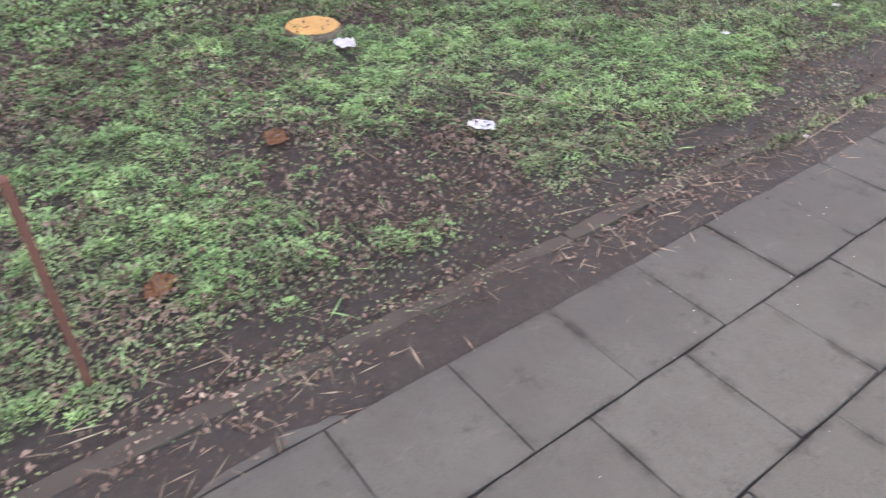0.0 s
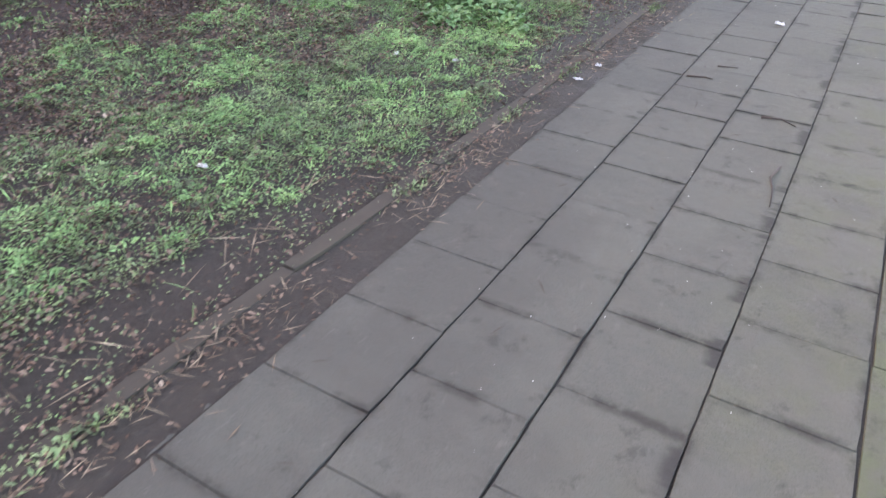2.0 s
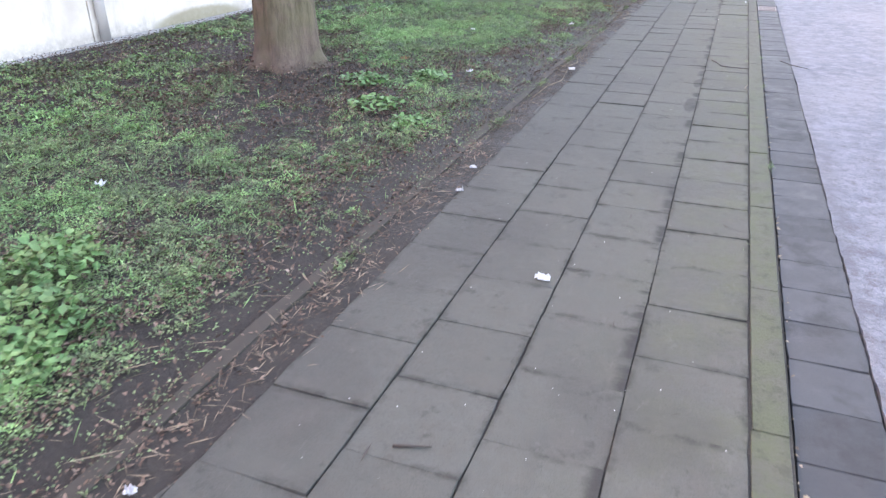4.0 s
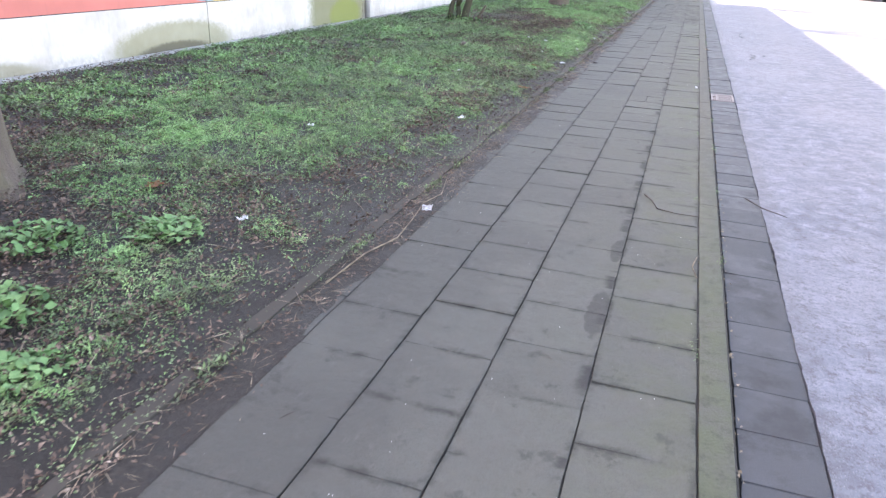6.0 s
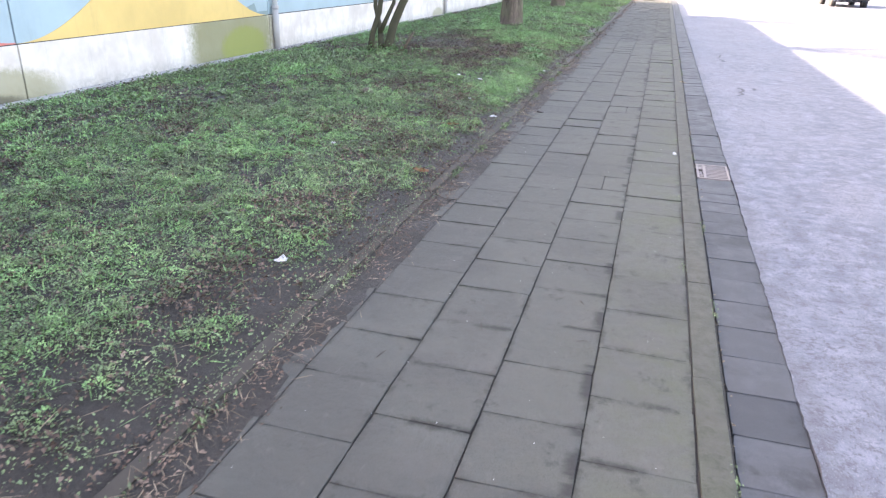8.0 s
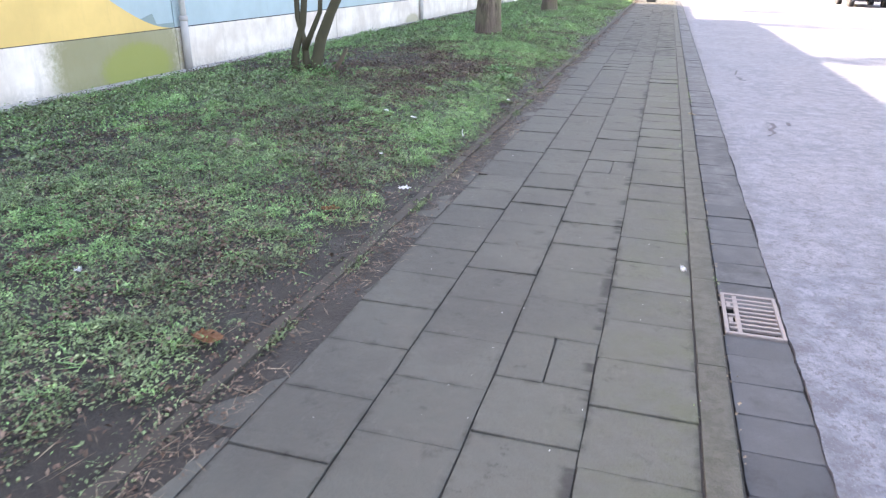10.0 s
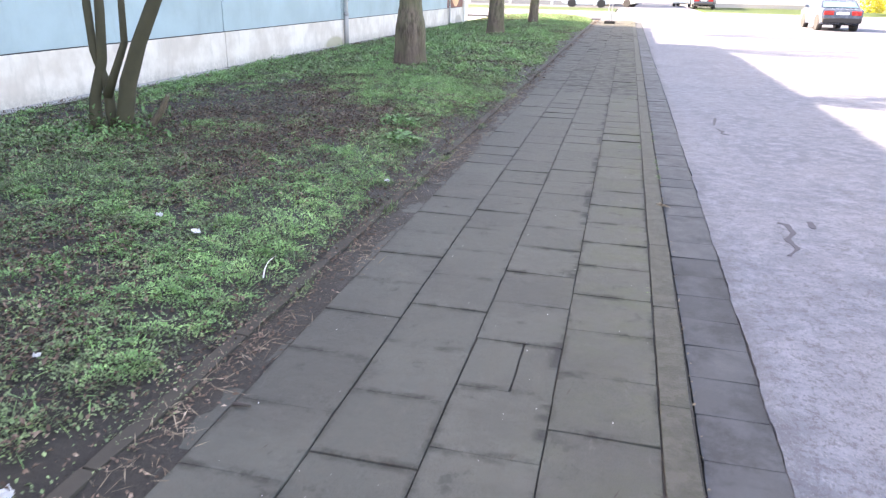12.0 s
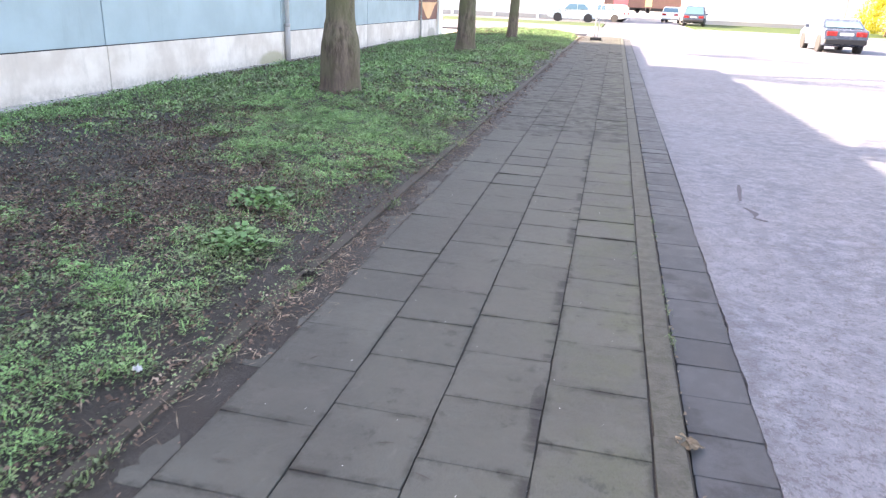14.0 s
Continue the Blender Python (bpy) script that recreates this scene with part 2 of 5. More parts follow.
EDGING = plain("dirty_edging_concrete", (0.047, 0.041, 0.033), 0.9, 0.0, 0.6, 9)
SLAB, KERB, GUTTER, ASPHALT, SOIL = concrete_slab_material(), kerb_material(), gutter_material(), asphalt_material(), soil_material()
BARK, PLINTH = bark_material(), plinth_material()
MOSSY_BARK = plain("mossy_shrub_bark", (0.062, 0.058, 0.036), 0.9, 0.0, 0.45, 9)
CLOVER = leaf_material("green_ground_leaves", [(0.0, (0.062, 0.070, 0.042)), (0.35, (0.115, 0.155, 0.080)), (0.75, (0.200, 0.295, 0.135)), (1.0, (0.380, 0.470, 0.240))])
LUSH = leaf_material("fresh_green_leaves", [(0.0, (0.075, 0.145, 0.058)), (0.45, (0.170, 0.330, 0.125)), (0.8, (0.300, 0.520, 0.200)), (1.0, (0.440, 0.680, 0.290))])
NETTLE = leaf_material("broad_green_leaves", [(0.0, (0.060, 0.130, 0.050)), (0.6, (0.115, 0.235, 0.085)), (1.0, (0.200, 0.350, 0.135))])
LITTER = leaf_material("brown_dead_leaves", [(0.0, (0.040, 0.026, 0.020)), (0.5, (0.120, 0.080, 0.060)), (0.85, (0.240, 0.170, 0.130)), (1.0, (0.50, 0.40, 0.32))], 0.75)
STRAW = leaf_material("dry_stalks", [(0.0, (0.09, 0.067, 0.050)), (0.6, (0.22, 0.175, 0.125)), (1.0, (0.42, 0.34, 0.25))], 0.8)
YELLOW_LEAF = leaf_material("yellow_green_leaves", [(0.0, (0.28, 0.27, 0.03)), (1.0, (0.62, 0.58, 0.08))])
CONIFER = leaf_material("dark_conifer_needles", [(0.0, (0.012, 0.026, 0.012)), (1.0, (0.045, 0.075, 0.030))])
BLUE, RED, YELLOW = cladding_paint("pale_blue_paint", (0.315, 0.425, 0.470)), cladding_paint("coral_red_paint", (0.66, 0.19, 0.16)), cladding_paint("warm_yellow_paint", (0.66, 0.46, 0.17))
TEAL, BROWN_PAINT, SALMON, ORANGE = cladding_paint("grey_teal_paint", (0.20, 0.285, 0.290)), cladding_paint("maroon_paint", (0.185, 0.055, 0.048)), cladding_paint("salmon_paint", (0.70, 0.30, 0.24)), cladding_paint("peach_paint", (0.74, 0.42, 0.24))
PIPE_WHITE, PIPE_GREY = plain("white_painted_pipe", (0.66, 0.67, 0.69), 0.45), plain("grey_cast_pipe", (0.40, 0.385, 0.38), 0.7)
JOINT, ROOF = plain("dark_sealant", (0.045, 0.042, 0.04), 0.8), plain("roof_sheet", (0.25, 0.26, 0.27), 0.6)
WHITE_WALL, IRON = plain("white_render", (0.78, 0.77, 0.75), 0.85, var=0.05, scale=1.0), plain("worn_cast_iron", (0.21, 0.185, 0.180), 0.8, 0.0, 0.25, 20)
PAPER, STICK, PEBBLE = plain("white_paper", (0.78, 0.78, 0.80), 0.8), plain("dark_twig", (0.050, 0.040, 0.036), 0.8), plain("pale_chip", (0.55, 0.55, 0.55), 0.8)
RUST, SAWN = plain("rusty_iron", (0.115, 0.050, 0.038), 0.85, 0.2, 0.4, 30), plain("sawn_wood", (0.50, 0.29, 0.10), 0.8, 0.0, 0.35, 14)
BLACK, GLASS, TYRE = plain("black_rubber", (0.025, 0.025, 0.027), 0.7), plain("tinted_glass", (0.10, 0.20, 0.26), 0.08), plain("tyre_rubber", (0.02, 0.02, 0.022), 0.8)
RIM, TAIL, NAVY = plain("alloy", (0.5, 0.5, 0.52), 0.35, 0.8), plain("red_lamp_plastic", (0.40, 0.02, 0.02), 0.25), plain("dark_blue_car_paint", (0.075, 0.095, 0.135), 0.25)
CAR_WHITE, SILVER, CONCRETE = plain("white_car_paint", (0.80, 0.80, 0.80), 0.25, var=0.03), plain("silver_car_paint", (0.52, 0.58, 0.62), 0.3, 0.3), plain("pale_concrete", (0.36, 0.35, 0.33), 0.85)
WAGON, SIGN_RED, SIGN_YELLOW = plain("brown_wagon_paint", (0.20, 0.11, 0.09), 0.7, var=0.3, scale=1.5), plain("red_sign", (0.62, 0.16, 0.17), 0.6), plain("yellow_sign", (0.62, 0.55, 0.25), 0.6)
# near-black without gloss: the gully pit's shade is put into this colour
PIT_SHADE = Nodes("painted_pit_shade").done((0.008, 0.008, 0.008), 1.0, Specular_IOR_Level=0.0)
TAR = plain("old_tar", (0.060, 0.062, 0.075), 0.85)


# ---------------------------------------------------------------- mesh helpers
def mesh_of(name, verts, faces, material):
    me = bpy.data.meshes.new(name)
    me.from_pydata([tuple(map(float, v)) for v in verts], [], faces)
    me.materials.append(material)
    return me


def part(name, bm, material=None, parent=None, label=""):
    """Links a bmesh, or a mesh, as one object under its thing."""
    if isinstance(bm, bmesh.types.BMesh):
        me = bpy.data.meshes.new(name)
        bmesh.ops.recalc_face_normals(bm, faces=bm.faces)
        bm.to_mesh(me)
        bm.free()
        me.materials.append(material)
    else:
        me = bm
    ob = new(name, me)
    ob.parent = parent
    if label:
        ob["label"] = label
    return ob


def box(x0, x1, y0, y1, z0, z1, bevel=0.0, bm=None, m=None):
    bm = bm or bmesh.new()
    at = Matrix.Translation(((x0 + x1) / 2, (y0 + y1) / 2, (z0 + z1) / 2)) @ Matrix.Diagonal((x1 - x0, y1 - y0, z1 - z0, 1))
    made = bmesh.ops.create_cube(bm, size=1, matrix=(m or Matrix()) @ at)["verts"]
    if bevel:
        edges = list({e for v in made for e in v.link_edges})
        bmesh.ops.bevel(bm, geom=edges, offset=bevel, segments=1, affect="EDGES")
    return bm


def tube(points, radii, sides=8, bm=None, cap=True, wobble=0.0, seed=0):
    """A round, tapering stem through the points."""
    bm = bm or bmesh.new()
    rng = np.random.default_rng(seed)
    rings = []
    for k, (p, r) in enumerate(zip(points, radii)):
        p = Vector(p)
        ahead = (Vector(points[min(k + 1, len(points) - 1)]) - Vector(points[max(k - 1, 0)])).normalized()
        side = ahead.cross(Vector((0, 1, 0.01))).normalized() if abs(ahead.y) < 0.9 else ahead.cross(Vector((0, 0, 1))).normalized()
        up = side.cross(ahead).normalized()
        ring = []
        for s in range(sides):
            a = 2 * math.pi * s / sides
            rr = r * (1 + wobble * rng.uniform(-1, 1))
            ring.append(bm.verts.new(p + side * math.cos(a) * rr + up * math.sin(a) * rr))
        rings.append(ring)
    for a, b in zip(rings, rings[1:]):
        for s in range(sides):
            f = bm.faces.new((a[s], a[(s + 1) % sides], b[(s + 1) % sides], b[s]))
            f.smooth = True
    if cap:
        bm.faces.new(rings[0][::-1])
        bm.faces.new(rings[-1])
    return bm


def empty(name, at, label, category, group="", kind=""):
    ob = new(name)
    ob.location = at
    ob.empty_display_size = 0.1
    return tagged(ob, label, category, group, kind)


def value_noise(x, y, scale, seed):
    """Smooth lattice noise from 0 to 1 on arrays."""
    grid = np.random.default_rng(seed).random((64, 64))
    u, v = x * scale + 1000.0, y * scale + 1000.0
    i, j = np.floor(u).astype(int), np.floor(v).astype(int)
    a, b = u - i, v - j
    a, b = a * a * (3 - 2 * a), b * b * (3 - 2 * b)
    g = lambda p, q: grid[p % 64, q % 64]  # noqa: E731
    return (g(i, j) * (1 - a) + g(i + 1, j) * a) * (1 - b) + (g(i, j + 1) * (1 - a) + g(i + 1, j + 1) * a) * b


def fbm(x, y, scale, seed, octaves=4):
    total, amp, norm = 0, 1.0, 0
    for k in range(octaves):
        total = total + amp * value_noise(x, y, scale * 2**k, seed + k)
        norm += amp
        amp *= 0.55
    return total / norm


# ---------------------------------------------------------------- the plan
COLUMNS = (-1.750, -1.350, -0.945, -0.545, -0.133)
KERB_X, GUTTER_X, EDGING_X, WALL_X = (-0.131, -0.004), (0.008, 0.300), (-2.035, -1.955), -7.85
PAVE_START, PAVE_END, LAWN_END, WALL_END = -6.0, 56.5, 58.3, 51.2
GUTTER_Z, ROAD_Z = -0.030, -0.027


def spaced(knots, start, end):
    """Joint places between known ones: knots are (number, y)."""
    n, y = zip(*knots)
    first, last = (y[1] - y[0]) / (n[1] - n[0]), (y[-1] - y[-2]) / (n[-1] - n[-2])
    out, k = [], n[0] - int((y[0] - start) / first) - 1
    while True:
        at = y[0] + (k - n[0]) * first if k < n[0] else y[-1] + (k - n[-1]) * last if k > n[-1] else float(np.interp(k, n, y))
        if at > end:
            return out
        out.append(at)
        k += 1


SLAB_JOINTS = (
    spaced([(-3, -1.20), (0, 0.06), (10, 4.23), (27, 11.34), (43, 17.82), (54, 22.52), (56, 23.29)], PAVE_START, PAVE_END),
    spaced([(-2, -1.00), (0, -0.16), (10, 4.04), (31, 12.75), (34, 14.01), (43, 17.58), (55, 22.69), (56, 23.10)], PAVE_START, PAVE_END),
    spaced([(0, 0.0), (12, 5.08), (15, 6.31), (19, 8.01), (27, 11.25), (30, 12.49), (35, 14.54), (42, 17.30), (44, 18.13), (54, 22.45), (56, 23.26)], PAVE_START, PAVE_END),
    spaced([(0, 4.44), (4, 6.14), (16, 11.08), (19, 12.30), (26, 15.25), (32, 17.55), (35, 18.78), (44, 22.66), (46, 23.51), (52, 25.97)], PAVE_START, PAVE_END),
)


# ---------------------------------------------------------------- ground, road
def ground_sheet():
    bm = bmesh.new()
    bmesh.ops.create_grid(bm, x_segments=20, y_segments=20, size=600)
    bmesh.ops.translate(bm, vec=(0, 0, -0.13), verts=bm.verts)
    tagged(part("ground", bm, CONCRETE), kind="structure")


def road_sheet():
    """Asphalt with a crumbled edge along the gutter; the crossing road ends at the far grass."""
    rng = np.random.default_rng(4)
    ys = np.concatenate([np.arange(-40, -3, 1.0), np.arange(-3, 40, 0.05), np.arange(40, 56, 0.5)])
    edge = 0.288 + 0.016 * value_noise(ys * 0 + 1, ys, 3.0, 3) + 0.011 * rng.random(len(ys))
    xs = [0.6, 1.2, 2.4, 5, 12, 30, 90]
    verts, faces = [], []
    for y, e in zip(ys, edge):
        verts += [(e, y, ROAD_Z - 0.025), (e, y, ROAD_Z + 0.002)] + [(x, y, ROAD_Z) for x in xs]
    w = len(xs) + 2
    for k in range(len(ys) - 1):
        for j in range(w - 1):
            a = k * w + j
            faces.append((a, a + 1, a + 1 + w, a + w))
    tagged(part("road", mesh_of("road", verts, faces, ASPHALT)), kind="structure")
    bm = box(-60, 90, 59.2, 71, -0.12, ROAD_Z)
    box(-1.8, 90, 55.5, 59.2, -0.12, ROAD_Z, bm=bm)
    box(-1.2, 5.3, 71, 190, -0.12, ROAD_Z, bm=bm)
    box(-40, -1.2, 80.9, 190, -0.12, ROAD_Z, bm=bm)
    tagged(part("crossing_road", bm, ASPHALT), kind="structure")


def paving_bed_mesh():
    bm = box(-1.95, 0.0, PAVE_START, PAVE_END, -0.12, -0.0085)
    box(0.0, 0.303, PAVE_START, 16.855, -0.12, GUTTER_Z - 0.014, bm=bm)
    box(0.0, 0.303, 17.335, PAVE_END, -0.12, GUTTER_Z - 0.014, bm=bm)
    return bm


def slab_mesh(seed, w, l, t=0.05, chip=0.006, end=0.55):
    """A slab with worn, slightly uneven edges; centre of its top at the origin."""
    rng = np.random.default_rng(seed)
    n = 5
    u = np.linspace(-1, 1, n + 1)
    rim = [(a, -1) for a in u[:-1]] + [(1, a) for a in u[:-1]] + [(-a, 1) for a in u[:-1]] + [(-1, -a) for a in u[:-1]]
    verts = []
    for a, b in rim:
        j = rng.uniform(0.1, 1, 2) ** 1.5 * chip * (2.2 if abs(a) == 1 and abs(b) == 1 else 1.0)
        x, y = a * w / 2 - np.sign(a) * (abs(a) == 1) * j[0], b * l / 2 - np.sign(b) * (abs(b) == 1) * j[1] * end
        verts += [(x, y, -t), (x, y, -0.003), (x - np.sign(x) * 0.0018, y - np.sign(y) * 0.0018, 0)]
    m = len(rim)
    faces = [tuple(3 * k + 2 for k in range(m))]
    for k in range(m):
        p, q = 3 * k, 3 * ((k + 1) % m)
        faces += [(p, q, q + 1, p + 1), (p + 1, q + 1, q + 2, p + 2)]
    return verts, faces


def pieces(name, parent, spans, material, z, seed, near, shapes=5, gap=0.001, tilt=0.42, lift=0.0025, t=0.05, chip=0.0030):
    """Lays pieces into the spans (x0, x1, y0, y1): those in the near stretch as parts, the others joined."""
    rng = np.random.default_rng(seed)
    cache, far_v, far_f = {}, [], []
    for x0, x1, y0, y1 in spans:
        w, l = round(x1 - x0 - 2 * gap, 2), round(y1 - y0 - 0.6 * gap, 3)
        k = int(rng.integers(shapes))
        m = pose((x0 + x1) / 2, (y0 + y1) / 2, z + rng.uniform(-1, 1) * lift, rng.normal() * tilt, rng.normal() * tilt, rng.normal() * 0.25)
        if near[0] <= (y0 + y1) / 2 <= near[1]:
            if (w, l, k) not in cache:
                v, f = slab_mesh(seed * 31 + k * 7 + int(l * 100), w, l, t, chip)
                cache[w, l, k] = mesh_of(name, v, f, material)
            ob = part(name, cache[w, l, k], material, parent)
            ob.matrix_basis = m
        else:
            v, f = slab_mesh(seed * 31 + k, w, l, t, chip)
            base = len(far_v)
            far_v += [tuple(m @ Vector(p)) for p in v]
            far_f += [tuple(base + i for i in face) for face in f]
    if far_v:
        tagged(part("far_" + name, mesh_of("far_" + name, far_v, far_f, material), material, parent), kind="stuff")


# ---------------------------------------------------------------- lawn
def lawn_height(x, y):
    h = 0.002 + 0.030 * (fbm(x, y, 0.8, 11) - 0.4) + 0.018 * (fbm(x, y, 5.0, 12) - 0.5)
    for tx, ty, r, k in TREE_SPOTS:
        h = h + 0.05 * np.exp(-((x - tx) ** 2 + (y - ty) ** 2) / (2 * (r * 1.9) ** 2))
    near_edge = np.clip((-2.04 - x) / 0.35, 0, 1)
    near_wall = np.clip((x - WALL_X) / 0.6, 0, 1)
    a = np.clip((y - 7.5) / 5.0, 0, 1)
    bank = np.interp(x, (-7.85, -7.5, -6.6, -5.6, -4.4, -3.3, -2.6, -2.25, -2.03), (-0.02, -0.03, 0.02, 0.09, 0.11, 0.10, 0.07, 0.03, 0)) * a * a * (3 - 2 * a)
    return (h * near_edge) * near_wall - 0.045 * (1 - near_wall) - 0.002 + bank


TREE_SPOTS = [(-4.42, 10.3, 0.40, 0), (-4.25, 29.9, 0.29, 1), (-4.33, 39.5, 0.32, 1), (-4.15, 47.3, 0.24, 1), (-5.25, 22.9, 0.15, 2)]


def lush_mask(x, y):
    """Where the green grows: 0 bare, 1 thick."""
    m = 0.035 + fbm(x, y, 0.55, 21, 5) * 0.60 + fbm(x, y, 3.2, 31, 3) * 0.40
    for cx, cy, rx, ry, w in (
        (-4.6, 14.2, 1.3, 2.2, 0.14), (-3.7, 0.2, 1.4, 1.3, 0.13), (-2.7, 0.6, 0.5, 1.0, 0.12), (-3.2, 11.9, 0.5, 0.9, 0.10), (-2.5, 22.6, 0.35, 1.2, 0.26), (-4.3, 20.8, 0.9, 1.0, 0.13), (-2.4, 20.2, 0.3, 0.9, 0.14), (-2.35, 17.3, 0.25, 0.6, 0.12),
        (-4.3, 7.8, 0.8, 1.0, 0.10), (-2.8, 3.7, 0.6, 1.2, 0.16), (-2.95, 5.8, 0.5, 0.6, 0.10), (-3.0, -1.7, 0.8, 0.5, 0.14), (-2.75, 1.6, 0.5, 1.3, 0.14), (-4.4, 38.0, 2.0, 8.0, 0.10), (-3.2, 51.0, 1.6, 8.0, 0.18), (-3.9, 28.0, 1.2, 1.5, 0.08),
        (-5.1, 25.0, 1.0, 1.6, -0.24), (-3.0, 24.0, 0.6, 0.8, -0.20), (-4.1, 24.1, 0.9, 0.9, -0.18), (-2.5, 12.0, 0.35, 1.7, -0.22), (-2.4, 13.6, 0.3, 0.6, -0.10), (-2.8, 18.5, 0.4, 0.6, -0.12), (-3.3, 9.2, 0.8, 1.2, -0.10), (-3.6, 11.9, 0.9, 1.2, 0.13), (-2.2, 6.5, 0.32, 2.2, -0.26),
        (-5.1, 5.9, 0.6, 0.5, -0.20), (-5.1, -1.0, 0.6, 0.5, -0.15), (-4.3, -1.8, 0.4, 0.5, -0.12), (-2.85, -0.7, 0.4, 0.5, -0.12), (-2.25, 2.3, 0.2, 1.0, -0.18), (-2.25, 24.5, 0.2, 2.0, -0.16)):
        m = m + w * np.exp(-(((x - cx) / rx) ** 2 + ((y - cy) / ry) ** 2))
    for tx, ty, r, k in TREE_SPOTS:
        m = m - (0.27 if k < 2 else 0.10) * np.exp(-((x - tx) ** 2 + (y - ty) ** 2) / (2 * (r * 1.25) ** 2))
    return m - 0.22 * np.exp(-(((x + 2.05) / 0.16) ** 2))


def lawn_sheet():
    xs = np.concatenate([np.arange(WALL_X + 0.002, -5.4, 0.14), np.arange(-5.4, -2.04, 0.06), [-2.02]])
    ys = np.concatenate([np.arange(-9, -3, 0.4), np.arange(-3, 30, 0.07), np.arange(30, LAWN_END + 0.1, 0.25)])
    gx, gy = np.meshgrid(xs, ys)
    end = LAWN_END - 3.2 * np.clip((gx + 4.6) / 2.6, 0, 1) ** 2.2
    gy = np.minimum(gy, end)
    z = lawn_height(gx, gy)
    verts = np.stack([gx, gy, z], -1).reshape(-1, 3)
    n, m = gx.shape
    a = (np.arange(n - 1)[:, None] * m + np.arange(m - 1)[None]).ravel()
    me = bpy.data.meshes.new("lawn")
    me.from_pydata(verts.tolist(), [], np.stack([a, a + 1, a + 1 + m, a + m], 1).tolist())
    me.materials.append(SOIL)
    me.polygons.foreach_set("use_smooth", [True] * len(me.polygons))
    tagged(part("lawn_soil", me), kind="structure")


def leaves_mesh(name, x, y, z, size, rng, material, parent=None, aspect=0.62, flat=0.9, fold=0.18, label="", category="", turn=None, lean=None):
    """Many small leaves, each a folded diamond of two triangles."""
    n = len(x)
    turn = rng.uniform(0, 2 * np.pi, n) if turn is None else turn
    lean = np.abs(rng.normal(0, flat, n)) if lean is None else lean
    lean = np.minimum(lean, 1.4)
    ax = np.stack([np.cos(turn) * np.cos(lean), np.sin(turn) * np.cos(lean), np.sin(lean)], -1)
    side = np.stack([-np.sin(turn), np.cos(turn), rng.normal(0, 0.35, n)], -1)
    side /= np.linalg.norm(side, axis=1)[:, None]
    up = np.cross(ax, side)
    base = np.stack([x, y, z], -1)
    s = size[:, None]
    v = np.stack([base, base + ax * s * 0.5 + side * s * aspect / 2 + up * s * fold, base + ax * s, base + ax * s * 0.5 - side * s * aspect / 2 + up * s * fold], 1).reshape(-1, 3)
    k = np.arange(n) * 4
    tri = np.stack([k, k + 1, k + 2, k, k + 2, k + 3], 1).reshape(-1, 3)
    me = bpy.data.meshes.new(name)
    me.vertices.add(len(v))
    me.vertices.foreach_set("co", v.astype(np.float32).ravel())
    me.loops.add(len(tri) * 3)
    me.loops.foreach_set("vertex_index", tri.astype(np.int32).ravel())
    me.polygons.add(len(tri))
    me.polygons.foreach_set("loop_start", np.arange(len(tri), dtype=np.int32) * 3)
    me.update(calc_edges=True)
    me.materials.append(material)
    ob = part(name, me, material, parent)
    if label:
        tagged(ob, label, category, kind="stuff")
    return ob


def scatter(rng, x0, x1, y0, y1, per_m2):
    n = int((x1 - x0) * (y1 - y0) * per_m2)
    x, y = rng.uniform(x0, x1, n), rng.uniform(y0, y1, n)
    keep = y < LAWN_END - 3.2 * np.clip((x + 4.6) / 2.6, 0, 1) ** 2.2
    return x[keep], y[keep]


def lawn_tufts(rng):
    """Rounded tufts of feathery weeds: leaves that spread outward from a crown, dense where the lawn is lush."""
    for x0, x1, y0, y1, per_m2, count, size in ((-5.2, -2.06, -2.6, 30, 78, 210, 0.0155), (-7.4, -5.2, -2.6, 30, 40, 90, 0.028), (-7.4, -2.06, 30, LAWN_END, 26, 60, 0.040)):
        x, y = scatter(rng, x0, x1, y0, y1, per_m2)
        m = lush_mask(x, y) + 0.10 * (fbm(x, y, 2.2, 131, 3) - 0.5)
        keep = rng.random(len(x)) < np.clip((m - 0.415) / 0.11, 0.06, 1)
        x, y, m = x[keep], y[keep], m[keep]
        grow = np.clip((m - 0.40) / 0.25, 0.1, 1)
        radius = (0.036 + 0.095 * rng.random(len(x)) * grow) * (1.0 if size < 0.03 else 1.5)
        tall = radius * rng.uniform(0.5, 1.15, len(x))
        fresh = rng.random(len(x)) < np.clip((fbm(x, y, 0.8, 141, 3) - 0.36) / 0.22, 0.12, 0.9)
        for name, sel, mat, label in (("leafy_tufts", ~fresh, CLOVER, "rounded tufts of dull green weeds on the lawn"), ("feathery_tufts", fresh, LUSH, "rounded tufts of fresh feathery green weeds on the lawn")):
            k = np.repeat(np.flatnonzero(sel), (count * (0.2 + 0.8 * (radius[sel] / radius.max()) ** 1.6)).astype(int))
            a, d = rng.uniform(0, 2 * np.pi, len(k)), np.sqrt(rng.random(len(k)))
            px, py = x[k] + np.cos(a) * d * radius[k], y[k] + np.sin(a) * d * radius[k]
            inside = px < -2.045
            k, a, d, px, py = k[inside], a[inside], d[inside], px[inside], py[inside]
            pz = lawn_height(px, py) + tall[k] * (1 - 0.75 * d**2) * rng.uniform(0.45, 1, len(k))
            lean = 1.15 - 0.95 * d + rng.normal(0, 0.25, len(k))
            leaves_mesh(name, px, py, pz, size * rng.uniform(0.5, 1.15, len(k)), rng, mat, aspect=0.50, fold=0.12, label=label, category="ground plants", turn=a + rng.normal(0, 0.5, len(k)), lean=np.clip(lean, -0.3, 1.3))


